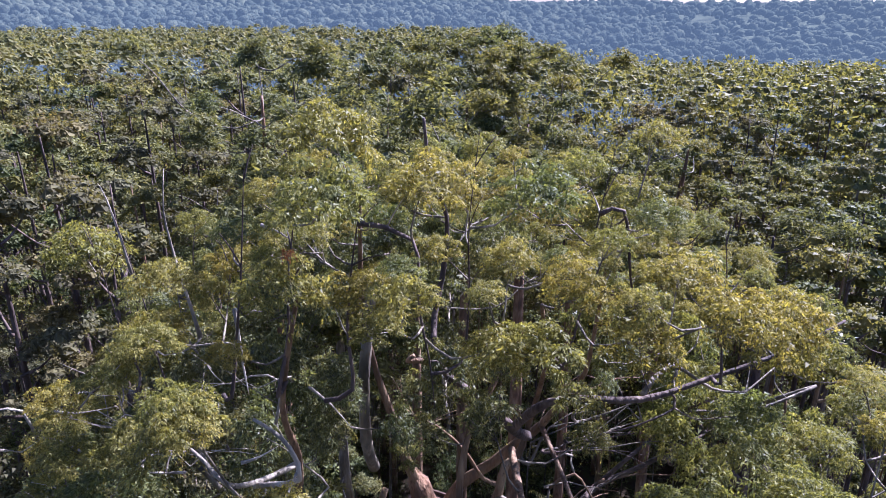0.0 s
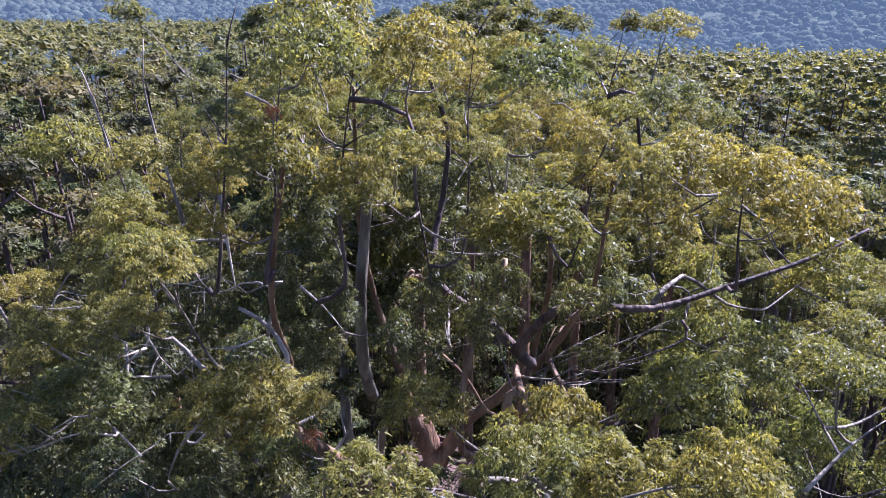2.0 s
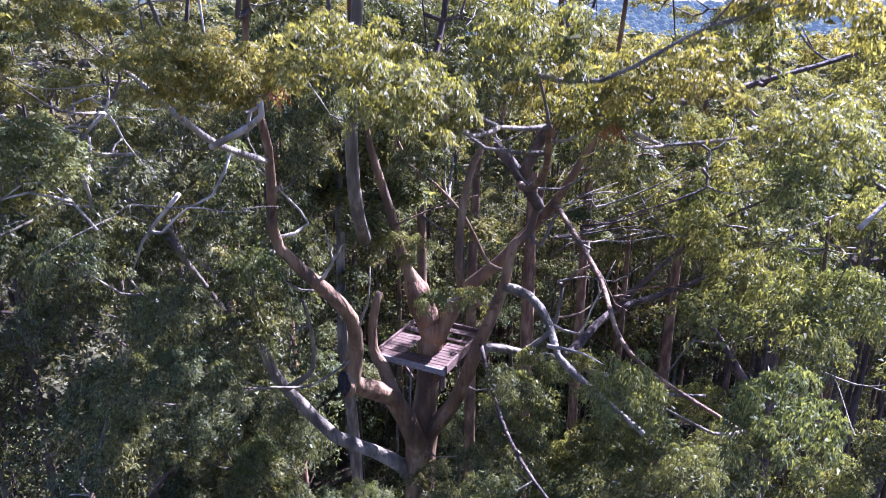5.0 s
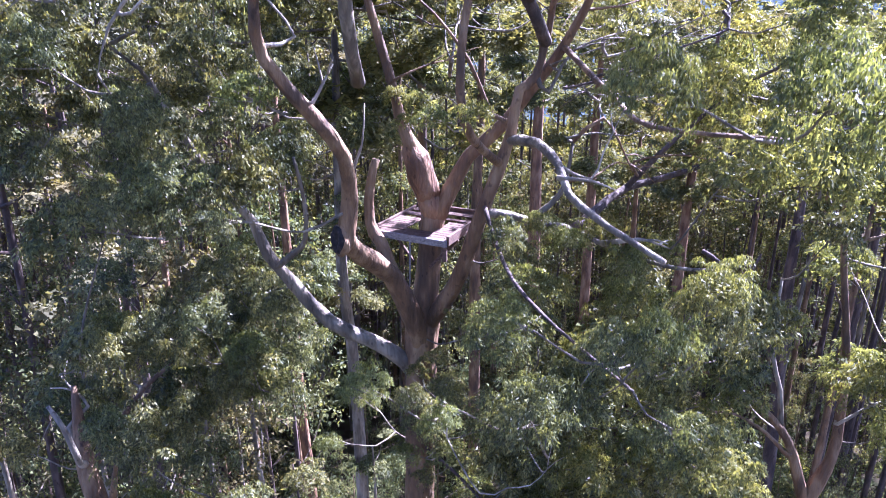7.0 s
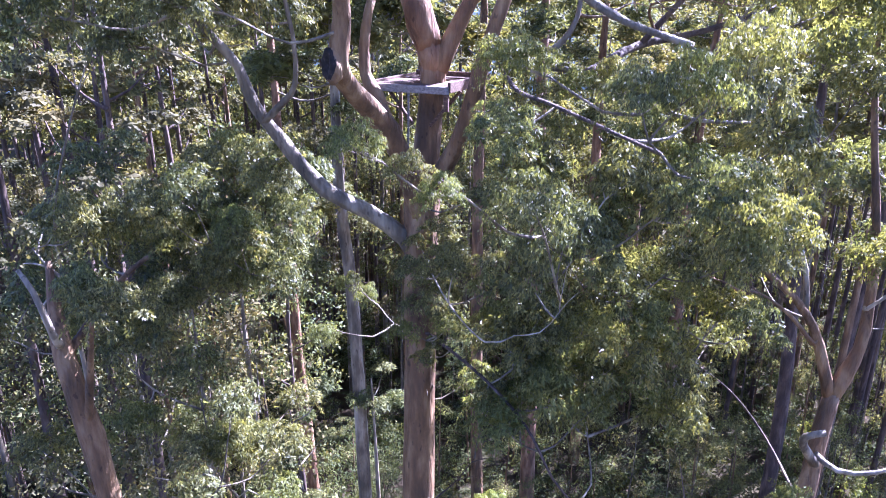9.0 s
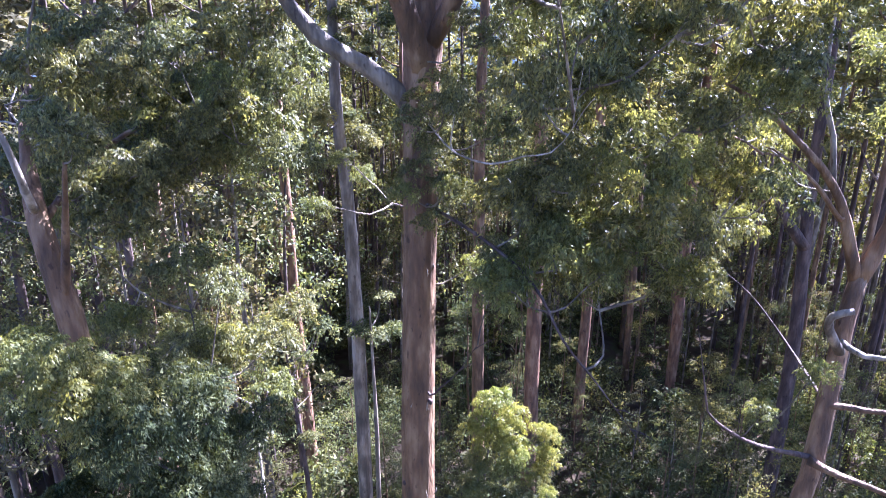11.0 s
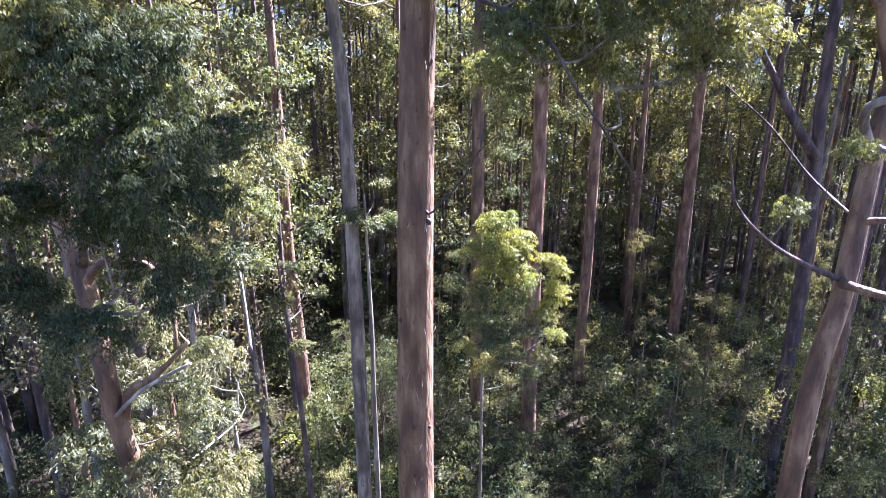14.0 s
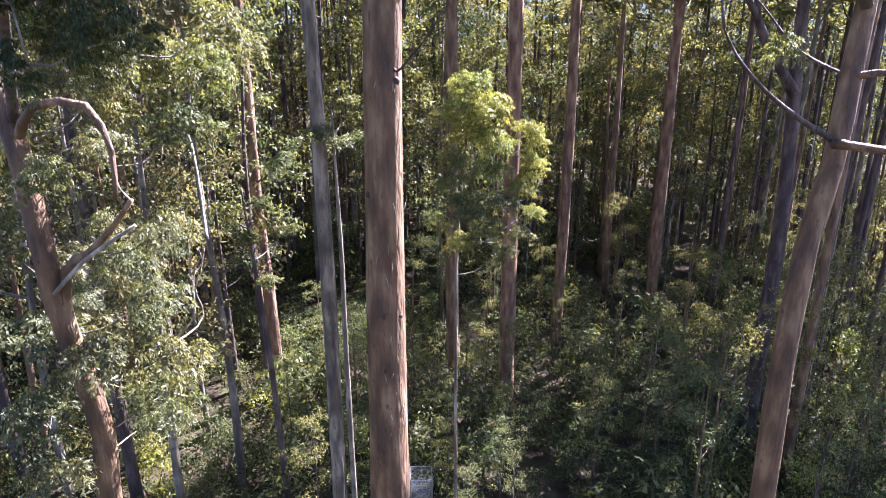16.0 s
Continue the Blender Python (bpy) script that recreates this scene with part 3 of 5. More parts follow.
# burl with a charred hollow on the crooked limb
bm = bmesh.new()
bmesh.ops.create_icosphere(bm, subdivisions=4, radius=0.36)
for v in bm.verts:
    d = v.co.normalized()
    hole = max(0.0, d.dot(Vector((-0.62, -0.70, 0.1)).normalized()) - 0.72)
    v.co = Vector((v.co.x * 0.85, v.co.y * 0.8, v.co.z * 1.45)) * (1 + 0.15 * noise.noise(d * 3) - 2.4 * hole)
bmesh.ops.translate(bm, verts=bm.verts, vec=local(GREAT, [(-3.08, -5.35, 39.45)])[0])
m, nodes, links, bsdf = shader("charred_wood")
links.new(ramp(nodes, links, noise_at(nodes, links, 7, detail=6), ((0.35, (0.006, 0.005, 0.005)), (0.6, (0.02, 0.016, 0.014)), (0.75, (0.07, 0.05, 0.04)))), bsdf.inputs["Base Color"])
bsdf.inputs["Roughness"].default_value = 0.95
CHAR = m
middle = local(GREAT, [(-3.08, -5.35, 39.45)])[0]
for f in bm.faces:
    f.material_index = 1 if (f.calc_center_median() - middle).normalized().dot(Vector((-0.62, -0.70, 0.1)).normalized()) < 0.35 else 0
part("burl", bm, CHAR, GREAT, "burl with a black charred hollow").data.materials.append(BARK)

CROWN = []
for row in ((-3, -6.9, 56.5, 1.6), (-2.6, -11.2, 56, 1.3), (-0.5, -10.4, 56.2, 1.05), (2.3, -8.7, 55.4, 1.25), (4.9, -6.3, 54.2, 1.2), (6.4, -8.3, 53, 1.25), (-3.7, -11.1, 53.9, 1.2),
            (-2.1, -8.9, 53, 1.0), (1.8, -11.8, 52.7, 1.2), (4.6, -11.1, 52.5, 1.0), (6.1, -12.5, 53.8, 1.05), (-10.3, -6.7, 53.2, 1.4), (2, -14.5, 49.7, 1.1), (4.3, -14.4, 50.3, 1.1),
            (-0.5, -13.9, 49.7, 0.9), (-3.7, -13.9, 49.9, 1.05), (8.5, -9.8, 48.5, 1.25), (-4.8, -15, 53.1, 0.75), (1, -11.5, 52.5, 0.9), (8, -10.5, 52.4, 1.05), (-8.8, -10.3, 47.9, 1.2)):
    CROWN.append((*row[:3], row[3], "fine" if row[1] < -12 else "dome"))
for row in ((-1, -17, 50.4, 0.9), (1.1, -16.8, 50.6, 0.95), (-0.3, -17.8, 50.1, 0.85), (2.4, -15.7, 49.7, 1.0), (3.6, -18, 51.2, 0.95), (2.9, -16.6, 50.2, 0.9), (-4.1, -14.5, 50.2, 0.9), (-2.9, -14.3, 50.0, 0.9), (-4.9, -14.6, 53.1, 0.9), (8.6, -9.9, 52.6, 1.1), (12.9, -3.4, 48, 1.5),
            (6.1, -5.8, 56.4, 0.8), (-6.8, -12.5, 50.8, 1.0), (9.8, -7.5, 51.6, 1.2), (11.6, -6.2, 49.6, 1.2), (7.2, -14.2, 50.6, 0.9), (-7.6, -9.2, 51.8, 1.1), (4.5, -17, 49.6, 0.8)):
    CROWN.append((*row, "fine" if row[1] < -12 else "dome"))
for row in ((1.4, -9.6, 38.2, 1.0), (5, -13.5, 37.9, 0.9), (3.6, -12.5, 39.4, 0.9), (6.5, -10.3, 39.2, 1.2), (5.3, -14.2, 37, 0.8), (2, -10.9, 36.8, 1.15), (-0.6, -12.2, 38.0, 0.55),
            (1.9, -5.6, 39.6, 0.7), (3.2, -8.5, 35.4, 1.2), (4.8, -7.5, 36.6, 1.2), (2.2, -6.5, 33.6, 1.3), (4.6, -5, 33.8, 1.4), (6.8, -6.5, 35.6, 1.3), (3.4, -3.5, 30.8, 1.3),
            (8.8, -7.5, 37.5, 1.3), (9.6, -4.5, 35.5, 1.4), (1.4, -3.2, 34.8, 0.9), (2.6, -4.5, 36.2, 1.2), (0.4, -4.8, 33.2, 0.8), (6.2, -3, 31.5, 1.4), (-0.6, -2.0, 31.4, 0.6), (-0.2, -2.1, 30.1, 0.55), (-1.3, -1.9, 30.5, 0.5), (-0.4, -2.2, 29.0, 0.45), (0.2, -1.8, 31.0, 0.6)):
    CROWN.append((*row, "deep"))


def roomy(x, y, z, r, share=0.82):
    return all((x - a) ** 2 + (y - b) ** 2 + 1.3 * (z - c) ** 2 > (share * (r + s)) ** 2 for a, b, c, s, _ in CROWN)


# top domes yellow, lower tiers deep green: crown shade put into leaf colour
for k in range(5200):
    x, y = random.uniform(-13, 14), random.uniform(-12.5, 11)
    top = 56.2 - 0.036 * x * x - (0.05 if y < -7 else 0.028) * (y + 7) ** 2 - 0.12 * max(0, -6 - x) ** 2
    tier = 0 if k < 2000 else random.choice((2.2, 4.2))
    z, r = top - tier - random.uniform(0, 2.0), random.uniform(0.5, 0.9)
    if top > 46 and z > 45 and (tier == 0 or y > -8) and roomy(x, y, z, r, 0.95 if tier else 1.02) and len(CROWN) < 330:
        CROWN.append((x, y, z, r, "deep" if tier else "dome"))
# yellow leaves towards the sun, deep green nearer the bole: light put in the tint
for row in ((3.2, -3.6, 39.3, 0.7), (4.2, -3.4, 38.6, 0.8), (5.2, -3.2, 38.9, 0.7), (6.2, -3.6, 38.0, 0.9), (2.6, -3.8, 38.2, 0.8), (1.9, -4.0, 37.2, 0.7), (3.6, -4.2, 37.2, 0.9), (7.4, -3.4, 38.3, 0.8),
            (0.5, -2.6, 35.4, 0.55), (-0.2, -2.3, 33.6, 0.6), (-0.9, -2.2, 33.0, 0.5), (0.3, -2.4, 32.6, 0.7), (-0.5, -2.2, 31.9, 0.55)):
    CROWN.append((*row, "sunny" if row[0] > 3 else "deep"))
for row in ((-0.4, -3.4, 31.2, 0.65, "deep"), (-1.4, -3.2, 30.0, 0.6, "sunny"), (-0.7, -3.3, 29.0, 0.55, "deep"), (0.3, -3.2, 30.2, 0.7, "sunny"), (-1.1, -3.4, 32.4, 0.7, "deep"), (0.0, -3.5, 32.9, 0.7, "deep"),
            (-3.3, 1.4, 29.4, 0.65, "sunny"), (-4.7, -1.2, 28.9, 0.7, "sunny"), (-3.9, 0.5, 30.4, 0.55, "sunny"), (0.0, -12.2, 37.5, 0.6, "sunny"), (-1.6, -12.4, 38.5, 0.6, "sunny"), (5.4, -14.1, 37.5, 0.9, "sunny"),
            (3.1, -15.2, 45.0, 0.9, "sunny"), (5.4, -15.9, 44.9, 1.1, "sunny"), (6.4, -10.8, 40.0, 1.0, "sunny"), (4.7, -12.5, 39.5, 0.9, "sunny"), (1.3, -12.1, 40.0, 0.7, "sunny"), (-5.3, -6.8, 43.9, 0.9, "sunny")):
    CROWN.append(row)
CROWN += [(-2.4, -14.9, 49.9, 0.20, "withered"), (2.2, -16.6, 49.7, 0.17, "withered"), (-3.4, -11.6, 55.1, 0.20, "withered")]
for k in range(18):
    CROWN.append((random.uniform(6, 15), random.uniform(-5, 5), random.uniform(40, 46.5), random.uniform(1.0, 1.6), random.choice(("sunny", "deep"))))
CROWN += [(-0.2, -8, 43.5, 0.5, "sunny"), (0.9, -8, 43.6, 0.55, "sunny"), (-1.25, -2.1, 42.5, 0.4, "sunny"), (-0.9, -2.0, 43.1, 0.45, "sunny"), (-1.6, -2.2, 43.4, 0.45, "sunny")]
# mostly unseen inner clumps, added to block sun and deepen shade on the left
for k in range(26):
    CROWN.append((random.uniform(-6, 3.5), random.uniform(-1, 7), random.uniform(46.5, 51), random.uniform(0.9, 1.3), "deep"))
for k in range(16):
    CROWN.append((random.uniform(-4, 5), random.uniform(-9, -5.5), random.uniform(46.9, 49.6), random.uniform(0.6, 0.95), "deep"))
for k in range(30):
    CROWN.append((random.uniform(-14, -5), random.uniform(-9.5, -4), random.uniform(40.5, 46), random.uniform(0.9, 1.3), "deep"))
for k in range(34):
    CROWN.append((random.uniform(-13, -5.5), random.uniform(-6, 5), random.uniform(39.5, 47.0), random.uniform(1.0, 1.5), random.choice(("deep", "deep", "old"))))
for k in range(15):
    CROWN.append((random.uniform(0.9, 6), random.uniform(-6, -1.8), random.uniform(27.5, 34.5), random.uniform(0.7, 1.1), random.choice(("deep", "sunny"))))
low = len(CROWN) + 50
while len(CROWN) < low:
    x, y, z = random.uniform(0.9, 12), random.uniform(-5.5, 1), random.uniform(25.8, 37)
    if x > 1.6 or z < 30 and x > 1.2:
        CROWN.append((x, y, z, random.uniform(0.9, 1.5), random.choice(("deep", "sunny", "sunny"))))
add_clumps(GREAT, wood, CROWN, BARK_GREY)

# ---- other trees that stand close ----
LEANER = thing("karri_tree", (-11.8, -3.3, -16.3), "leaning karri tree with grey-olive drooping foliage on low boughs", "tree", "karri trees")
wood = []
limb("trunk", local(LEANER, [(-11.8, -3.3, -16.5), (-11.9, -3.3, -4), (-11.85, -3.4, 6), (-11.6, -3.4, 8.6), (-11.9, -3.6, 11.8), (-12.1, -3.9, 14.4), (-12.2, -3.9, 17.4), (-12.75, -3.3, 20.6), (-13.15, -3, 21.9), (-13.44, -3, 25.6), (-13.85, -3, 28.8), (-14.1, -2.6, 30.4), (-14.2, -2.2, 32.4)]),
     [0.80, 0.50, 0.43, 0.41, 0.40, 0.38, 0.36, 0.37, 0.44, 0.44, 0.38, 0.26, 0.10], BARK, LEANER, "stained pinkish-grey trunk with a low fork", 18, 0.07)
wood.extend(Vector((-11.9, -3.5, 8 + a * 0.3)) for a in range(40))
add_limb(LEANER, wood, "limb", [(-12.0, -3.7, 12.4), (-11.5, -4, 15.3), (-10.6, -4.2, 16), (-9.6, -4.5, 16.9), (-8.6, -5, 18)], 0.20, 0.07, BARK, "crooked low limb")
add_limb(LEANER, wood, "limb", [(-12.1, -4, 19.8), (-11.1, -4.8, 20.8), (-9.3, -5.4, 20.9), (-8.5, -6, 19.7), (-8.47, -6.3, 18.4)], 0.17, 0.06, BARK, "arching bare limb")
add_limb(LEANER, wood, "dead_branch", [(-11.9, -4.2, 14.6), (-10.7, -4.4, 15.8), (-8.6, -5, 17.2)], 0.09, 0.05, DEAD, "bleached broken branch")
add_limb(LEANER, wood, "limb", [(-12.6, -3.3, 20), (-10.5, -6.5, 22.8), (-8.4, -9.8, 25), (-6.6, -12.2, 26.4)], 0.20, 0.06, BARK_DARK)
add_limb(LEANER, wood, "limb", [(-13.5, -3, 26), (-12.4, -4, 29), (-11.2, -5.4, 31.6)], 0.20, 0.06, BARK)
add_limb(LEANER, wood, "limb", [(-13.8, -2.8, 29), (-12.6, 0, 31), (-10.8, 2.2, 32)], 0.18, 0.05, BARK)
add_limb(LEANER, wood, "limb", [(-13.9, -3, 29.4), (-13.2, -4.4, 30.6), (-13.4, -4.6, 32.2), (-13.9, -4.4, 32.9)], 0.16, 0.07, DEAD, "bleached hooked limb")
add_bare(LEANER, wood, (
    ([(-14.8, -2.0, 32.8), (-14.4, -2.0, 32.1), (-13.8, -2.2, 31.5), (-14.6, -2.4, 30.7)], 0.12, DEAD),
    ([(-9.6, 2.0, 10.4), (-9.5, 2.0, 12.2), (-8.9, 2.0, 13.3)], 0.05, DEAD),
    ([(-9.0, 0.0, 11.8), (-8.8, 0.0, 13.5), (-8.1, 0.0, 15.0)], 0.05, DEAD),
    ([(-10.6, 2.0, 17.9), (-10.0, 2.0, 18.6), (-9.0, 2.0, 18.7)], 0.06, DEAD)))
ROWS = [(-9.2, 3.2, 30.5, 1.4, "deep"), (-12, 2.8, 33, 1.5, "deep"), (-10.6, -5.8, 32, 1.2, "deep"), (-11.2, 2.4, 32.2, 1.5, "deep"), (-11.2, -5.5, 32.5, 1.1, "deep"), (-13.3, -2.4, 33.8, 1.4, "deep"),
        (-12, 3.6, 24.4, 1.6, "deep"), (-15, 2.8, 34.4, 1.5, "deep"), (-7.8, 5, 32.8, 1.3, "sunny"), (-11, -2.3, 40, 1.3, "deep"),
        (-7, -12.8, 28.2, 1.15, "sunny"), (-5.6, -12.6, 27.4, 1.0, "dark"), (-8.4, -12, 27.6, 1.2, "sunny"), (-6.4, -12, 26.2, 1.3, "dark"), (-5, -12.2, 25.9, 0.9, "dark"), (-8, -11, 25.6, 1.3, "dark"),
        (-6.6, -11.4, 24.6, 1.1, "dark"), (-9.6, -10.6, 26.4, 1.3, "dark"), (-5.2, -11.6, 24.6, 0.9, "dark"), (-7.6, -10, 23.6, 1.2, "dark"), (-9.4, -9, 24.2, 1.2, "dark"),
        (-11.1, -0.1, 13.6, 1.3, "old"), (-9.2, -2.9, 13.5, 1.3, "old"), (-9.6, -4.2, 19.2, 0.9, "old"), (-8.3, -3.8, 16.3, 1.2, "old"), (-10.2, -3, 15, 1.2, "old"),
        (-10.4, -4.4, 12.2, 1.4, "old"), (-8.6, -4, 11.6, 1.4, "old"), (-13.6, -3, 12, 1.6, "old"), (-13.4, -3.4, 9.4, 1.6, "old"), (-12.6, -5, 7.6, 1.3, "old"), (-9.8, -2.4, 9.4, 1.5, "deep"),
        (-14.2, -2.6, 15.4, 1.5, "deep"), (-13.4, -2, 18, 1.5, "deep"), (-10.2, -1.6, 21.4, 1.4, "deep"), (-11.2, -4.6, 18.4, 1.0, "deep")]
for k in range(9):
    ROWS.append((random.uniform(-16, -10), random.uniform(-2.4, 1.5), random.uniform(5, 17), random.uniform(0.9, 1.3), random.choice(("old", "old", "deep"))))
for k in range(34):
    ROWS.append((-11.5 + random.uniform(-6, 5), 1.5 + random.uniform(-4, 5), random.uniform(18.5, 36), random.uniform(1.1, 1.6), random.choice(("deep", "deep", "deep", "sunny"))))
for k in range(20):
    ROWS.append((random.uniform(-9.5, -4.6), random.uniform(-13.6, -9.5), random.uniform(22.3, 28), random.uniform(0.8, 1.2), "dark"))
# yellow clumps crest the dark bough, its sunlit top put into leaf colour
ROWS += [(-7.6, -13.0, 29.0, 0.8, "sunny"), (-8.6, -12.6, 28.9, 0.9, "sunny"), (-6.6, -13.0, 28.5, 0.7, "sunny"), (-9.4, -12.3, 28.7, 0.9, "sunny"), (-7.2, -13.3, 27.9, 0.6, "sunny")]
for k in range(22):
    ROWS.append((random.uniform(-16, -5), random.uniform(-2, 6), random.uniform(28.5, 35), random.uniform(1.0, 1.5), "deep"))
for k in range(12):
    ROWS.append((-10.5 + random.uniform(-5, 5), 0.5 + random.uniform(-2, 3), random.uniform(30.5, 34.2), random.uniform(1.0, 1.4), random.choice(("deep", "sunny", "sunny"))))
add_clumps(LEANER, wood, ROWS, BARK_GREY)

PALE = thing("karri_tree", (14.2, -3.1, -16.3), "pale pinkish karri tree leaning outward with broken bare limbs", "tree", "karri trees")
wood = []
limb("trunk", local(PALE, [(14.3, -3.1, -16.5), (14.1, -3.05, -6), (13.85, -3, 4.9), (13.66, -3, 10.8), (13.97, -2.6, 15.6), (14.45, -2.4, 18.4), (14.86, -1.8, 21.6), (15.3, -1.2, 24.7), (15.59, -1, 26.3)]),
     [0.9, 0.58, 0.47, 0.42, 0.39, 0.37, 0.36, 0.33, 0.31], BARK, PALE, "smooth pale trunk", 18, 0.05)
wood.extend(Vector((14.2, -2.5, z)) for z in range(10, 26))
add_limb(PALE, wood, "limb", [(15.5, -1, 26.1), (14.63, -1, 28.5), (13.73, -1.2, 30), (12.5, -1.5, 31.2), (10.5, -2, 32.8), (9, -2.6, 33.6)], 0.26, 0.05, BARK)
add_limb(PALE, wood, "limb", [(15.6, -1, 26.2), (16.1, -1, 27.8), (16.3, -1, 29.2), (16.6, 0, 32.5), (16, 1, 38), (16, 2, 43)], 0.34, 0.06, BARK)
add_limb(PALE, wood, "limb", [(13.8, -1.2, 29.8), (13.6, -1, 31.6), (13.2, -0.6, 33.2), (13.4, 0, 36)], 0.13, 0.05, BARK_GREY)
add_limb(PALE, wood, "limb", [(14.4, -2.4, 19.2), (13.4, -2.8, 19.7), (12.58, -3.2, 20.1), (10.9, -4, 21.1), (9.56, -4.6, 22.2), (8.9, -5, 23)], 0.13, 0.03, BARK_DARK, "bare crooked limb")
add_limb(PALE, wood, "limb", [(14.2, -2.6, 19.2), (14.9, -3.5, 19.2), (16.4, -4.4, 19.0), (18, -5, 18.2)], 0.19, 0.05, BARK, "broken brown limb stub", 12, 0.18)
add_limb(PALE, wood, "limb", [(14.8, -2, 21.3), (15.3, -2.4, 21.5), (16.8, -3, 21.6), (18.4, -3.4, 22.4)], 0.17, 0.05, BARK, "broken brown limb stub", 12, 0.18)
add_limb(PALE, wood, "limb", [(14.9, -1.9, 23.6), (14.0, -2.4, 24.8), (13.8, -2.8, 25.5), (14.4, -3.0, 25.8)], 0.20, 0.12, BARK_GREY, "knobbed broken stub")
add_limb(PALE, wood, "limb", [(14.9, -1.8, 24), (15.4, -2.6, 23.8), (16.6, -3, 24), (18, -3.2, 24.8)], 0.13, 0.06, DEAD, "bleached limb")
add_bare(PALE, wood, (
    ([(8.9, -5.0, 23.0), (8.6, -5.0, 24.4), (8.2, -5.0, 26.2)], 0.04, BARK_DARK),
    ([(10.0, 3.0, 26.9), (11.3, 3.0, 25.6), (13.4, 3.0, 23.9), (14.9, 2.0, 22.0)], 0.06, BARK_DARK),
    ([(10.6, -2.0, 31.2), (11.5, -2.0, 31.1), (13.0, -1.6, 30.0), (14.3, -1.2, 28.6)], 0.12, BARK),
    ([(16.2, -1.0, 30.0), (17.2, -1.6, 31.4), (18.6, -1.8, 32.0)], 0.10, DEAD)))
ROWS = [(13.4, 3.6, 30.2, 1.4, "sunny"), (10.6, -2.2, 33.2, 1.0, "sunny"), (9.4, -2.8, 34.2, 1.0, "sunny"), (16.7, 5, 38.8, 1.6, "sunny"), (11.2, -4.2, 22.2, 0.7, "sunny"), (12.4, -5, 24.4, 0.7, "sunny"), (18, -2, 30, 1.4, "sunny")]
for k in range(24):
    ROWS.append((15 + random.uniform(-5, 6), 1.5 + random.uniform(-4, 6), random.uniform(31, 45), random.uniform(1.1, 1.7), random.choice(("deep", "sunny"))))
add_clumps(PALE, wood, ROWS, BARK_GREY)

YOUNG = thing("young_karri_tree", (1.5, -1.0, -15.8), "slender young karri tree with fresh yellow-green leaves", "tree")
wood = []
add_limb(YOUNG, wood, "trunk", [(1.5, -0.9, -16), (1.55, -1.0, 0), (1.5, -1.2, 10), (1.5, -1.5, 15.4), (1.9, -1.4, 20.4)], 0.11, 0.03, BARK_GREY)
ROWS = [(2.0, -1.2, 20.9, 0.75, "fresh"), (1.5, -1.4, 20.1, 0.7, "fresh"), (2.6, -1.3, 20.1, 0.8, "fresh"), (2.0, -1.5, 19.3, 0.85, "fresh"), (2.8, -1.6, 18.9, 0.7, "fresh"), (4.0, -1.0, 19.3, 0.55, "fresh"), (4.4, -0.8, 18.8, 0.5, "fresh"), (4.3, -1.0, 18.0, 0.55, "fresh"),
        (1.3, -1.7, 18.4, 0.7, "sunny"), (2.4, -1.8, 17.9, 0.7, "sunny"), (3.9, -1.2, 17.2, 0.5, "sunny"), (1.0, -2.0, 17.3, 0.6, "deep"), (2.0, -2.0, 16.9, 0.7, "deep"), (3.1, -1.8, 16.8, 0.7, "deep"), (4.3, -1.2, 16.3, 0.45, "fresh"), (0.8, -2.2, 16.2, 0.5, "sunny"),
        (2.5, -2.0, 15.8, 0.6, "deep"), (1.6, -2.2, 15.4, 0.6, "sunny"), (3.8, -1.6, 15.6, 0.5, "deep"), (3.2, -1.8, 14.9, 0.5, "deep"), (1.2, -2.8, 17.8, 0.5, "sunny")]
ROWS += [(x + random.uniform(-0.5, 0.5), y - random.uniform(0, 0.6), z + random.uniform(-0.6, 0.3), r * 0.75, key) for x, y, z, r, key in ROWS[:14]]
add_clumps(YOUNG, wood, ROWS, BARK_GREY, 0.022)


def bare_tree(name, label, line, radii, material, clumps=(), sides=14, stubs=(), group="karri trees"):
    tree = thing(name, line[0], label, "tree", group)
    nodes_ = [Vector(a).lerp(Vector(b), k / 6) for a, b in zip(line, line[1:]) for k in range(6)]
    limb("trunk", local(tree, line), radii, material, tree, "", sides, 0.05)
    for pts, r in stubs:
        add_limb(tree, nodes_, "limb", pts, r, r * 0.35, DEAD if r < 0.1 else material, "", 8)
    add_clumps(tree, nodes_, clumps, BARK_GREY, 0.05)
    return tree


def far_clumps(x, y, z0, z1, n, spread, r, keys=("far_deep", "far_sunny")):
    return [(x + random.gauss(0, spread), y + random.gauss(0, spread), random.uniform(z0, z1), r * random.uniform(0.8, 1.25), random.choice(keys)) for _ in range(n)]


for key, mat in (("far_sunny", TUFT_SUNNY), ("far_deep", TUFT_DEEP), ("far_old", TUFT_OLD)):
    CLUMPS[key] = [leaf_mesh("leaf_clump", tufted(RNG, 11, 64, 0.22, 0.15, 0.35, 0.40, 80, 0), mat) for _ in range(3)]

bare_tree("karri_tree", "slender pale karri tree with a clean straight trunk", [(-5.8, 14.5, -16.2), (-5.73, 14.5, -9), (-5.72, 14.5, 11), (-5.92, 14.5, 23.8), (-6.38, 14.5, 30.7), (-6.2, 14.5, 40), (-6, 14.5, 50)], [0.7, 0.5, 0.45, 0.38, 0.34, 0.25, 0.08], BARK_GREY,
          far_clumps(-6, 14.5, 37, 52, 34, 3.4, 1.6) + far_clumps(-5.6, 13.4, 27, 37, 9, 1.1, 0.9))
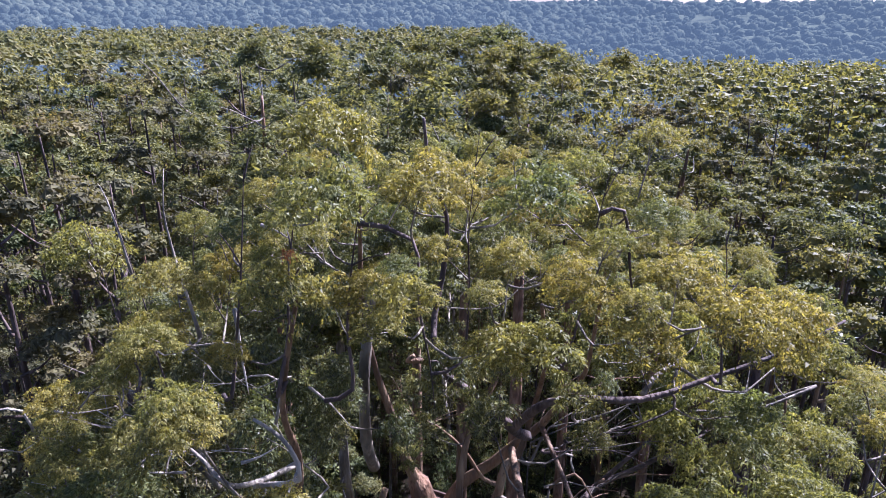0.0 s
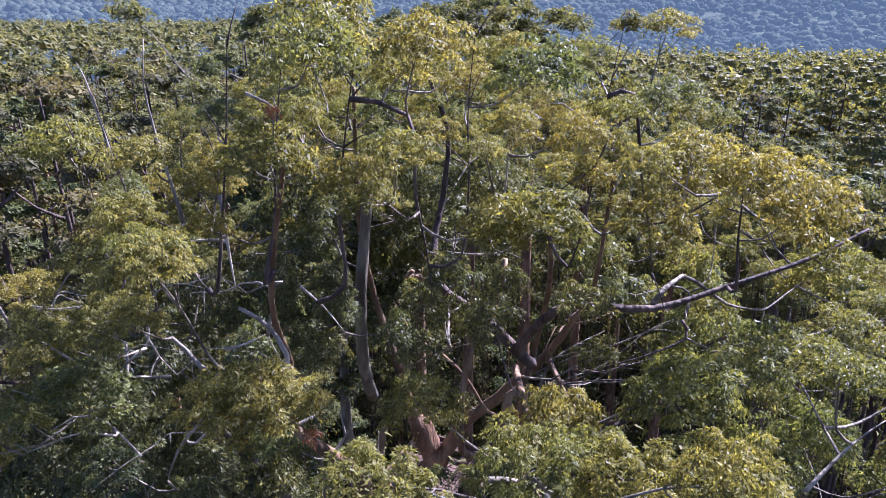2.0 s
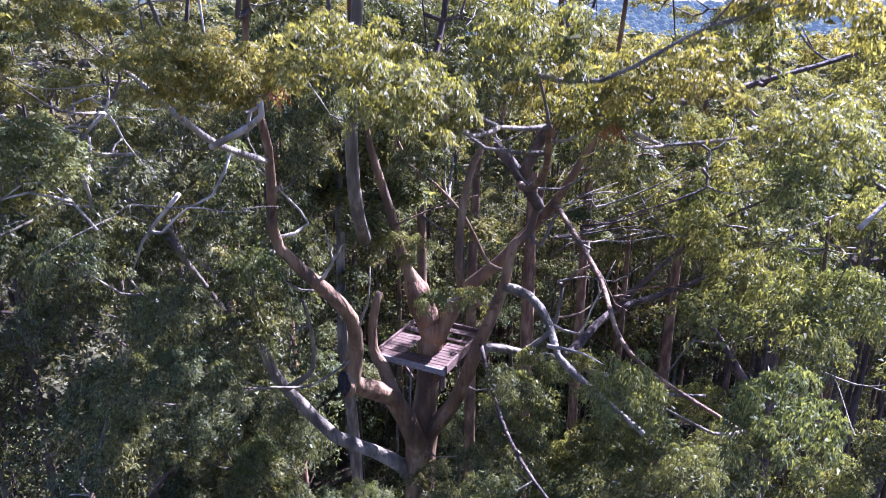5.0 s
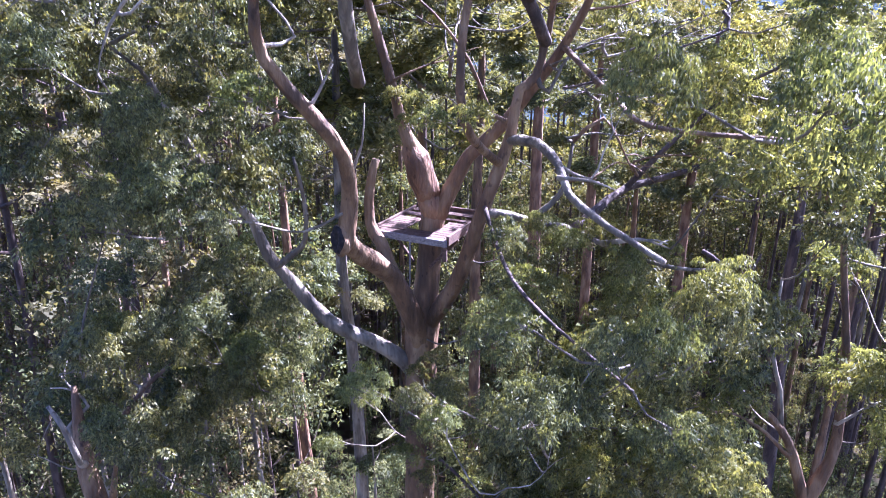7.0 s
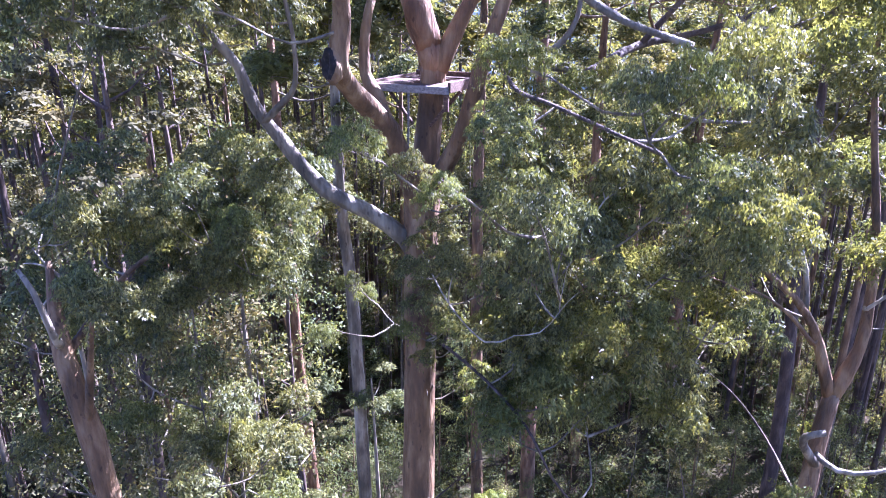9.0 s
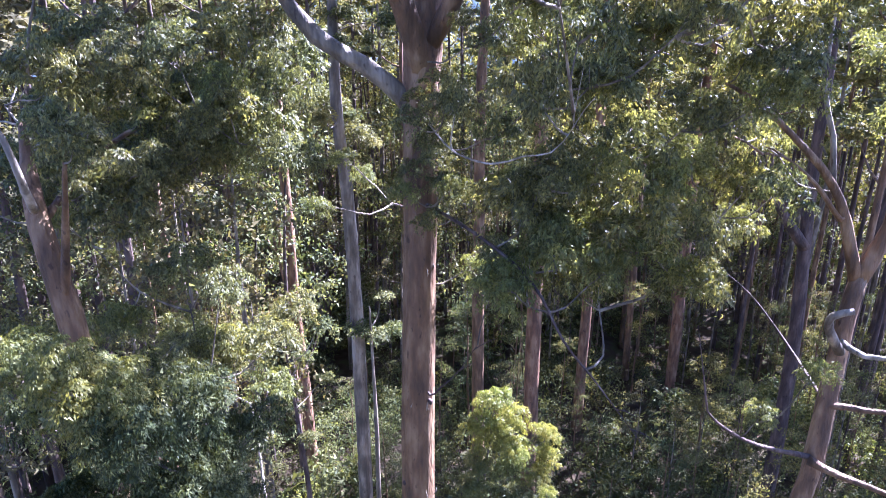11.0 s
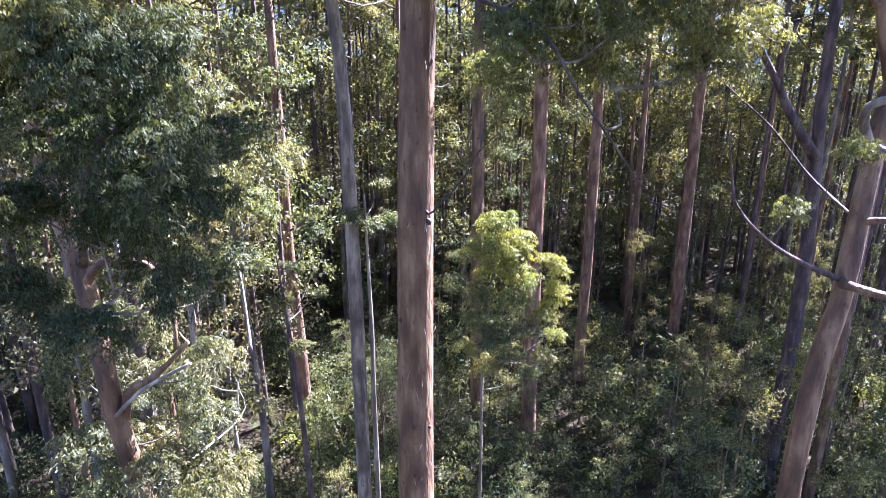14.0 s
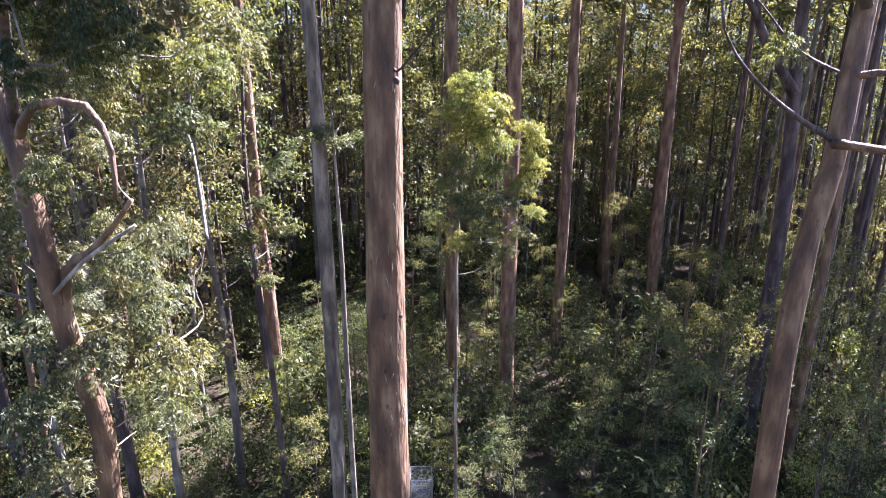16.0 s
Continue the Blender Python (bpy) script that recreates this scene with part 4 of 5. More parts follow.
bare_tree("karri_sapling", "thin pale leaning sapling trunk", [(-4.55, 14, -16), (-4.66, 14, -8.2), (-4.74, 14, 3.6), (-4.72, 14, 9.3), (-4.9, 14.2, 18)], [0.24, 0.19, 0.16, 0.14, 0.05], BARK_GREY, far_clumps(-4.8, 14.2, 15, 19, 4, 0.8, 0.8, ("far_deep",)))
bare_tree("karri_tree", "karri tree with reddish peeling bark", [(-15.4, 40, -16.2), (-15.5, 40, -6), (-15.95, 40, 6), (-15.9, 40, 15), (-16, 40, 20), (-16.1, 40, 40), (-16, 40, 52)], [0.8, 0.6, 0.5, 0.48, 0.46, 0.3, 0.1], BARK_RED, far_clumps(-16, 40, 34, 56, 40, 4.2, 1.6),
          stubs=(([(-15.9, 40, 7), (-16.8, 39.5, 9.5), (-17.4, 39.3, 14)], 0.22), ([(-16, 40, 14), (-16.8, 39.5, 15), (-17.4, 39, 17.5)], 0.09)))
bare_tree("karri_tree", "karri tree with a grey-brown straight trunk", [(3.5, 38, -16), (3.45, 38, -12), (3.2, 38, -8), (3.0, 38, 9), (2.9, 38, 26), (3.2, 38, 40), (3, 38, 52)], [0.95, 0.7, 0.66, 0.6, 0.5, 0.34, 0.1], BARK, far_clumps(3, 38, 38, 57, 46, 4.0, 1.5))
bare_tree("karri_tree", "thick dark-barked karri tree with bark in shade", [(8.6, 36, -16.2), (8.58, 36, -13), (8.42, 36, 7), (8.33, 36, 23), (8.2, 36, 36), (8.4, 36, 50)], [1.1, 0.82, 0.72, 0.62, 0.45, 0.1], BARK_RED, far_clumps(8.3, 36, 38, 57, 46, 4.0, 1.5))
bare_tree("karri_tree", "straight karri tree with red-brown bark", [(16.4, 50, -16), (16.4, 50, -13), (16.55, 50, 6), (16.4, 50, 23), (16.3, 50, 36), (16.5, 50, 45)], [0.9, 0.66, 0.6, 0.52, 0.4, 0.1], BARK_RED, far_clumps(16.4, 50, 28, 46, 36, 3.8, 1.6))
bare_tree("karri_tree", "leaning karri tree with red-brown bark", [(29.1, 54, -16), (29.1, 54, -12), (28.9, 54, 8.5), (28.8, 54, 23.5), (29.4, 54, 36), (30, 54, 44)], [0.95, 0.68, 0.62, 0.5, 0.4, 0.1], BARK_RED, far_clumps(29.4, 54, 24, 45, 30, 3.2, 1.6))
bare_tree("karri_tree", "thin grey karri tree among the undergrowth", [(25.4, 62, -16), (25.3, 62, -11), (25.1, 62, 3.3), (24.9, 62, 17.6), (24.6, 62, 36)], [0.6, 0.48, 0.42, 0.35, 0.08], BARK, far_clumps(24.9, 62, 22, 40, 18, 2.8, 1.9))
# this trunk's shade is put into its dark bark colour
bare_tree("karri_tree", "stout dark karri trunk in shade", [(29.9, 28, -16.2), (29.93, 28, -8.5), (29.93, 28, 2.4), (29.6, 28, 11), (28.7, 28, 22.8), (28.4, 28, 34), (28, 28, 42)], [0.95, 0.68, 0.60, 0.54, 0.46, 0.32, 0.08], BARK_DARK, far_clumps(28.4, 30, 34, 43, 20, 3, 1.4),
          stubs=(([(29.0, 27.8, 17.2), (27.3, 27.4, 19.2), (25.6, 27.2, 21.6), (24.6, 27.0, 23.2), (22.4, 26.8, 26.2), (20.6, 26.6, 27.6)], 0.5), ([(25.0, 27.1, 22.6), (24.6, 26.6, 25.0), (25.2, 26.4, 27.4)], 0.22)))
bare_tree("karri_sapling", "thin dark leaning sapling", [(-10.6, 20, -16), (-10.82, 20, -9), (-11.1, 20, -0.7), (-11.4, 20, 4.1), (-12, 20, 12)], [0.3, 0.25, 0.2, 0.16, 0.05], BARK_DARK, far_clumps(-11.6, 20, 6, 14, 6, 1.4, 1.0, ("far_deep",)))
# added tree, bole hidden by the great trunk; its crown blocks sun leftwards
bare_tree("karri_tree", "slender karri tree with a domed olive crown, added for shade", [(-1.5, 18, -16.2), (-1.5, 18, -6), (-1.45, 18, 15), (-1.4, 18, 36), (-1.6, 18, 50)], [0.75, 0.5, 0.42, 0.32, 0.1], BARK, far_clumps(-1.5, 18, 38, 54, 56, 3.8, 1.5))


# ---- the lookout platform ----
m, nodes, links, bsdf = shader("weathered_timber")
links.new(mix(nodes, links, "MULTIPLY", ramp(nodes, links, noise_at(nodes, links, 3, (1, 8, 8), 6), ((0.3, (0.05, 0.029, 0.018)), (0.5, (0.10, 0.060, 0.040)), (0.7, (0.18, 0.118, 0.082)))),
              ramp(nodes, links, noise_at(nodes, links, 1.2, detail=5), ((0.35, (0.6, 0.55, 0.5)), (0.6, (1, 1, 1)))), 1.0), bsdf.inputs["Base Color"])
bsdf.inputs["Roughness"].default_value = 0.9
TIMBER = m
m, nodes, links, bsdf = shader("grey_timber")
links.new(ramp(nodes, links, noise_at(nodes, links, 4, (1, 6, 6), 6), ((0.3, (0.10, 0.092, 0.088)), (0.5, (0.18, 0.168, 0.16)), (0.7, (0.28, 0.262, 0.25)))), bsdf.inputs["Base Color"])
bsdf.inputs["Roughness"].default_value = 0.9
GREY_TIMBER = m


def box(bm, m4, sx, sy, sz, bevel=0.012):
    r = bmesh.ops.create_cube(bm, size=1, matrix=m4 @ Matrix.Diagonal((sx, sy, sz, 1)))
    bmesh.ops.bevel(bm, geom=[e for e in {e for v in r["verts"] for e in v.link_edges}], offset=bevel, segments=1, affect="EDGES")


def piece(name, parent, m4, size, material, label=""):
    bm = bmesh.new()
    box(bm, m4, *size)
    return part(name, bm, material, parent, label, smooth=False)


PLAT = thing("lookout_platform", (-0.45, -0.65, 38.5), "weathered timber lookout platform in the tree fork, boards missing", "platform")
TURN = math.atan2(-1.35, 2.74)      # its front edge runs from (-2.42, -1.63) to (0.32, -2.98)
B = Matrix.Rotation(TURN, 4, "Z")
WIDE, DEEP = 3.05, 3.45
piece("beam", PLAT, B @ Matrix.Translation((0, -DEEP / 2, -0.05)), (WIDE, 0.10, 0.24), GREY_TIMBER, "grey timber edge beam")
piece("beam", PLAT, B @ Matrix.Translation((0, DEEP / 2, 0.06)), (WIDE, 0.10, 0.30), TIMBER)
piece("beam", PLAT, B @ Matrix.Translation((-WIDE / 2, 0, 0.02)), (0.10, DEEP - 0.12, 0.22), TIMBER)
piece("beam", PLAT, B @ Matrix.Translation((WIDE / 2, 0, 0.04)), (0.10, DEEP - 0.12, 0.34), TIMBER)
for x in (-0.95, 0.95):
    piece("joist", PLAT, B @ Matrix.Translation((x, 0, -0.10)), (0.09, DEEP - 0.12, 0.14), TIMBER)
for k in range(15):
    y = -DEEP / 2 + 0.17 + k * 0.222
    if k in (9, 12):
        continue
    near_trunk = abs(y - -0.35) < 0.62
    spans = ((-WIDE / 2 + 0.06, -0.5), (0.62, WIDE / 2 - 0.06)) if near_trunk else ((-WIDE / 2 + 0.06, WIDE / 2 - 0.06),)
    if k == 11:
        spans = ((-WIDE / 2 + 0.06, 0.2),)
    for a, b in spans:
        piece("board", PLAT, B @ Matrix.Translation(((a + b) / 2, y, 0.03 + random.uniform(-0.006, 0.006))) @ Matrix.Rotation(random.uniform(-0.012, 0.012), 4, "Z"), (b - a, 0.207, 0.045), TIMBER)
piece("strut", PLAT, B @ Matrix.Translation((WIDE / 2 - 0.1, -DEEP / 2 + 0.06, -0.35)), (0.16, 0.10, 0.75), TIMBER, "short post at the corner")
bm = bmesh.new()
tube(bm, [(-0.70, -1.5, -0.1), (-0.72, -1.5, -1.2), (-0.76, -1.4, -2.4)], [0.035, 0.035, 0.03], 8, 0.0)
part("pole", bm, GREY_TIMBER, PLAT, "thin steel pole under the platform")
piece("brace", PLAT, B @ Matrix.Translation((1.0, -0.9, -0.75)) @ Matrix.Rotation(0.75, 4, "Y"), (0.10, 0.10, 1.7), TIMBER)
piece("brace", PLAT, B @ Matrix.Translation((-0.95, -0.6, -0.75)) @ Matrix.Rotation(-0.7, 4, "Y"), (0.10, 0.10, 1.7), TIMBER)

# ---- the caged landing lower on the trunk ----
m, nodes, links, bsdf = shader("galvanised_steel")
links.new(ramp(nodes, links, noise_at(nodes, links, 14, detail=5), ((0.3, (0.09, 0.10, 0.095)), (0.7, (0.18, 0.195, 0.185)))), bsdf.inputs["Base Color"])
bsdf.inputs["Roughness"].default_value, bsdf.inputs["Metallic"].default_value = 0.5, 0.6
STEEL = m
CAGE = thing("caged_landing", (0.05, -1.2, 3.2), "galvanised steel mesh cage bracketed to the trunk", "cage")
I = Matrix.Identity(4)
X0, X1, Y0, Y1, ZT = -0.42, 0.48, -0.45, 0.45, 1.75
for x in (X0, X1):
    for y in (Y0, Y1):
        piece("post", CAGE, Matrix.Translation((x, y, ZT / 2 - 0.9)), (0.04, 0.04, ZT + 1.8), STEEL)
for z in (0.75, ZT):
    for y in (Y0, Y1):
        piece("rail", CAGE, Matrix.Translation(((X0 + X1) / 2, y, z)), (X1 - X0 - 0.05, 0.035, 0.035), STEEL)
    for x in (X0, X1):
        piece("rail", CAGE, Matrix.Translation((x, 0, z)), (0.035, Y1 - Y0 - 0.05, 0.035), STEEL)
for k, (m4, w) in enumerate(((Matrix.Translation((0.03, Y1, 0)), X1 - X0), (Matrix.Translation((X1, 0, 0)) @ Matrix.Rotation(math.pi / 2, 4, "Z"), Y1 - Y0), (Matrix.Translation((0.03, Y0, 0)), X1 - X0))):
    bm = bmesh.new()
    for i in range(19):
        bmesh.ops.create_cube(bm, size=1, matrix=m4 @ Matrix.Translation((-w / 2 + w * i / 18, 0, 0.9)) @ Matrix.Diagonal((0.006, 0.006, 1.7, 1)))
    for i in range(35):
        bmesh.ops.create_cube(bm, size=1, matrix=m4 @ Matrix.Translation((0, 0, 0.06 + i * 0.05)) @ Matrix.Diagonal((w, 0.006, 0.006, 1)))
    part("mesh_panel", bm, STEEL, CAGE, "wire mesh panel", smooth=False)
piece("floor_plate", CAGE, Matrix.Translation((0.03, 0, 0.0)), (X1 - X0 - 0.05, Y1 - Y0 - 0.05, 0.05), STEEL)
piece("bracket", CAGE, Matrix.Translation((-0.25, -0.25, 0.7)) @ Matrix.Rotation(0.5, 4, "Z"), (1.1, 0.05, 0.05), STEEL)


# ---- the forest behind ----
def tree_model(name, label, tall, clear, crown, n, per, leaf_size, clump_r, trunk_r, bark, leaf, kind_key, seed, limbs=6):
    """A whole tree at the origin: trunk, limbs, and a crown of hanging blades."""
    rnd = random.Random(seed)
    tree = thing(name, (0, 0, 0), label, "tree", kind_key)
    lean = [Vector((rnd.uniform(-0.5, 0.5), rnd.uniform(-0.5, 0.5), 0)) * k for k in (0, 0.5, 1, 1.4)]
    line = [lean[i] + Vector((0, 0, tall * f)) for i, f in enumerate((0, 0.3, 0.65, 0.95))]
    limb("trunk", line, [trunk_r * 1.3, trunk_r * 0.95, trunk_r * 0.65, trunk_r * 0.12], bark, tree, "", 7, 0.06, 5)
    centres, spread = [], []
    for k in range(6):
        z = tall * (clear + (0.9 - clear) * k / 5)
        a = k * 2.4 + rnd.uniform(-0.4, 0.4)
        reach = crown * rnd.uniform(0.55, 0.95) * (1 - 0.45 * k / 5)
        root = line[1].lerp(line[3], max(0, (z / tall - 0.3) / 0.65))
        tip = root + Vector((math.cos(a) * reach, math.sin(a) * reach, reach * rnd.uniform(0.5, 0.9)))
        if k < limbs:
            limb("limb", [root, root.lerp(tip, 0.5) - Vector((0, 0, reach * 0.12)), tip], [trunk_r * 0.4, trunk_r * 0.25, trunk_r * 0.08], bark, tree, "", 5, 0.06, 4)
        for j in range(n // 6):
            c = root.lerp(tip, rnd.uniform(0.55, 1.1)) + Vector((rnd.gauss(0, 1), rnd.gauss(0, 1), rnd.gauss(0.3, 0.8))) * crown * 0.24
            if tall > 40:
                away = rnd.uniform(0, 6.28), abs(rnd.gauss(0, 0.34)) * crown
                c = tip + Vector((math.cos(away[0]) * away[1], math.sin(away[0]) * away[1], 0.4 - 0.10 * away[1] ** 2 + rnd.uniform(-0.4, 0.4)))
            r = clump_r * rnd.uniform(0.7, 1.3)
            centres.append(c)
            spread.append((r, r, r * 0.7))
    for j in range(n // 7):
        centres.append(line[3] + Vector((rnd.gauss(0, 1), rnd.gauss(0, 1), rnd.gauss(-0.4, 0.5))) * crown * 0.28)
        spread.append((clump_r, clump_r, clump_r * 0.7))
    if tall > 40:
        me = leaf_mesh("crown", domes(RNG, centres, [q[0] for q in spread], per, leaf_size), leaf)
    else:
        me = leaf_mesh("crown", leaves(RNG, centres, spread, per, leaf_size, broad=0.24, cap=0.9), leaf)
    ob = new("crown", me)
    ob.parent = tree
    tagged(ob, kind="stuff")
    return tree


def plant(model, x, y, size, sink=0.0):
    m = Matrix.LocRotScale((x, y, height(x, y) - sink), Euler((0, 0, random.uniform(0, 6.28))), Vector((size, size, size * random.uniform(0.92, 1.08))))
    return copy_thing(model, m)


def spots(n, x0, x1, y0, y1, apart, taken, keep):
    out, tries = [], 0
    while len(out) < n and tries < n * 60:
        tries += 1
        x, y = random.uniform(x0, x1), random.uniform(y0, y1)
        if keep(x, y) and all((x - a) ** 2 + (y - b) ** 2 > apart ** 2 for a, b in taken):
            out.append((x, y))
            taken.append((x, y))
    return out


TALL = [tree_model("karri_tree", "tall karri tree with tiered domes of olive foliage", 60, 0.64, 5.0, 48, 72, 0.225, 0.95, 0.37, bk, lf, "forest trees", 11 + i, 5)
        for i, (bk, lf) in enumerate(((BARK, TUFT_SUNNY), (BARK_DARK, TUFT_OLD), (BARK_DARK, TUFT_DEEP), (BARK_GREY, TUFT_SUNNY)))]
FAR = [tree_model("karri_tree", "distant karri tree with domed olive foliage", 60, 0.68, 5.0, 42, 34, 0.33, 1.1, 0.28, BARK_DARK, lf, "distant forest trees", 31 + i, 2) for i, lf in enumerate((TUFT_SUNNY, TUFT_OLD, TUFT_DEEP))]
MIDDLE = [tree_model("understorey_tree", "mid-height tree with dense drooping green foliage", 30, 0.35, 4.8, 42, 50, 0.29, 1.15, 0.22, bk, lf, "understorey trees", 51 + i, 3)
          for i, (bk, lf) in enumerate(((BARK_DARK, TUFT_DEEP), (BARK, LEAF_BUSH), (BARK_GREY, TUFT_OLD), (BARK, TUFT_SUNNY)))]

taken = [(-1.3, -1.1), (-11.8, -3.3), (14.2, -3.1), (-5.8, 14.5), (-15.4, 40), (3.5, 38), (8.6, 36), (16.4, 50), (29.1, 54), (25.4, 62), (29.9, 28), (-10.6, 20)]


def in_view(x, y):
    return abs(x) < 0.75 * (y + 25) + 14


def framed(x, y):
    """The wedge of forest that the clearing looks out on."""
    return -0.75 * (y + 25) - 10 < x < 0.64 * (y + 25) + 2


def clear_line(x, y):
    """Leaves the known gaps between the near trunks open."""
    return in_view(x, y) and not (y < 62 and -0.30 * (y + 25) < x < 0.48 * (y + 25)) and not (y < 45 and -0.40 * (y + 25) < x < 0)


def sunlit(x, y):
    """The lane through which the low sun reaches the near trees."""
    return not (4 < y < 48 and abs(x - 1.19 * y - 1) < 8)


def crown_top(x, y):
    """How high the crowns reach: level on the left, a knoll of tall trees ahead, lower and falling away on the right."""
    side = min(1, max(0, (x - 0.12 * (y + 25)) / 16))
    return 52 - 0.012 * max(0, y - 20) - side * (2.6 + 0.045 * max(0, y - 30)) + 4.2 * math.exp(-((x - 6) ** 2 + (y - 44) ** 2) / 260)


def grow(models, x, y):
    top = crown_top(x, y) + random.uniform(-4.5, 1.2) + 2.5 * noise.noise(Vector((x * 0.05, y * 0.05, 3)))
    plant(random.choices(models, (0.9, 2.2, 2.4, 0.4)[:len(models)] if x < 0 else (3, 2, 1, 2)[:len(models)])[0], x, y, (top - height(x, y)) / 60)


for x, y in spots(62, -80, 0, 20, 84, 6.2, taken, lambda x, y: clear_line(x, y) and framed(x, y)):
    grow(TALL, x, y)
for x, y in ((46, 56), (52, 60), (48, 66), (55, 70), (60, 66), (53, 78), (46, 74), (40, 60), (41, 50), (38, 80),):
    taken.append((x, y))
    grow(TALL, x + random.uniform(-1, 1), y + random.uniform(-1, 1))
# mostly darker-leaved models, in place of the deep shade on this side
for x, y in spots(10, -58, -15, 26, 50, 6.0, taken, lambda x, y: x < -0.42 * (y + 25) - 4):
    plant(random.choice(TALL[1:]), x, y, random.uniform(0.80, 0.94))
for x, y in spots(84, -90, 85, 84, 108, 6.6, taken, lambda x, y: framed(x, y) and not (0.04 * (y + 25) < x and random.random() < 0.65)):
    grow(FAR, x, y)
# olive-yellow MIDDLE[3] is favoured on the right, its tint standing in for sunlight
for x, y in spots(120, -60, 80, 56, 112, 4.4, [], in_view):
    plant(random.choice(MIDDLE[:3] if x < 0 else MIDDLE), x, y, random.uniform(0.9, 1.5) if x < 0.02 * (y + 25) else random.uniform(0.3, 0.6) if y < 70 else random.uniform(0.9, 1.5))
for x, y in spots(36, -70, 75, 100, 142, 5.0, [], framed):
    plant(random.choice(MIDDLE), x, y, random.uniform(1.2, 1.8))
for x, y in spots(60, -60, 70, 18, 62, 5.0, [], lambda x, y: in_view(x, y) and sunlit(x, y) and not (-0.17 * (y + 25) - 5 < x < 0.5 * (y + 25) + 3)):
    plant(random.choice(MIDDLE[:3] if x < 0 else MIDDLE), x, y, random.uniform(0.9, 1.5) if x < 0 else random.uniform(0.4, 0.8))
for x, y in spots(42, -20, 60, 60, 98, 5.0, [], lambda x, y: -0.1 * (y + 25) < x < 0.55 * (y + 25)):
    plant(random.choice((*MIDDLE, MIDDLE[3])), x, y, random.uniform(0.6, 1.0) if y < 70 else random.uniform(0.95, 1.5))
# low trees mostly in the lighter leaf, so the band looks sunlit
for x, y in spots(34, -30, 60, 30, 66, 5.0, [], lambda x, y: in_view(x, y) and x > -0.2 * (y + 25)):
    plant(random.choice((MIDDLE[1], MIDDLE[3], MIDDLE[3])), x, y, random.uniform(0.34, 0.6))

for x, y in spots(26, 9, 42, 10, 42, 4.0, [], lambda x, y: x > 0.35 * y + 6):
    plant(random.choice(MIDDLE), x, y, random.uniform(0.42, 0.62))
for x, y in spots(16, -12, 9, 16, 36, 3.2, [(-5.8, 14.5), (-4.6, 14), (-10.6, 20), (-1.5, 18), (3.5, 38), (8.6, 36)], lambda x, y: True):
    plant(MIDDLE[0], x, y, random.uniform(0.28, 0.42))
for x, y in spots(44, -70, 100, 112, 160, 6, [], in_view):
    plant(random.choice(FAR), x, y, random.uniform(0.42, 0.66))

for x, y in ((30.5, 22), (36.5, 31), (43, 41)):
    grow(TALL, x, y)
# further trees added so that their crowns shade the near ground
for x, y in ((49, 53), (44, 62), (37, 54), (50, 47), (47, 43)):
    grow(FAR, x, y)
# trees added beside the clearing, out of view, to shade the near undergrowth
for x, y in spots(20, 43, 76, 22, 52, 5.2, taken, lambda x, y: x > 0.66 * (y + 25) + 2):
    plant(random.choice(FAR), x, y, random.uniform(0.95, 1.08))
# unseen understorey added at the back, keeping sky light off facing trunks
for x, y in spots(32, -60, 50, -75, -36, 6.0, [], lambda x, y: math.hypot(x, y + 25) > 16):
    plant(random.choice(MIDDLE), x, y, random.uniform(1.2, 1.9))
# more out-of-view trees, added as shade casters for the ground ahead
for x, y in spots(14, 50, 74, 44, 68, 4.6, taken, lambda x, y: x > 0.655 * (y + 25)):
    plant(random.choice(FAR), x, y, random.uniform(0.98, 1.1))
# unseen trees added round and behind the sinking camera's glade, to block sky light
for x, y in spots(28, -75, 75, -95, 8, 7.5, taken, lambda x, y: (y < -37 or abs(x) > 27 + 0.75 * max(0, y + 25)) and math.hypot(x, y + 25) > 13 and not (x > 10 and y > -20)):
    plant(random.choice(FAR), x, y, random.uniform(0.85, 1.05))

# ---- undergrowth ----
def bush_verts(rnd, n, per, sz):
    cs = [(rnd.uniform(-1.3, 1.3), rnd.uniform(-1.3, 1.3), rnd.uniform(0.9, 3.6)) for _ in range(n)]
    return leaves(RNG, cs, [(1.0, 1.0, 0.8)] * n, per, sz, 0.3, broad=0.17, cap=0.6)


BUSHES = []
for i, lf in enumerate((LEAF_BUSH, LEAF_DARK, TUFT_DEEP, LEAF_FRESH)):
    bush = thing("bush", (0, 0, 0), "dense green understorey shrub on the forest floor", "bush", "undergrowth shrubs")
    rnd = random.Random(70 + i)
    for k in range(2):
        a = k * 2.7
        limb("stem", [(0, 0, -0.2), (math.cos(a) * 0.5, math.sin(a) * 0.5, 1.5), (math.cos(a), math.sin(a), 3.0)], [0.06, 0.045, 0.015], BARK_DARK, bush, "", 5)
    ob = new("foliage", leaf_mesh("foliage", bush_verts(rnd, 11, 80, 0.25), lf))
    ob.parent = bush
    tagged(ob, kind="stuff")
    BUSHES.append(bush)
def overgrown(x, y):
    """Shrubs thin out on the bare dark ground behind the great tree."""
    return in_view(x, y) and ((x - 6) ** 2 + (y - 28) ** 2 > 12 ** 2 or random.random() < 0.6)


places = spots(265, -42, 62, -8, 62, 2.35, [], overgrown)
for x, y in places:
    plant(random.choices(BUSHES, (5, 3, 3, 0.6))[0], x, y, random.uniform(0.8, 1.7))
for ob in (*TALL, *FAR, *MIDDLE, *BUSHES):
    for o in (*ob.children_recursive, ob):
        bpy.data.objects.remove(o)
rnd = random.Random(90)
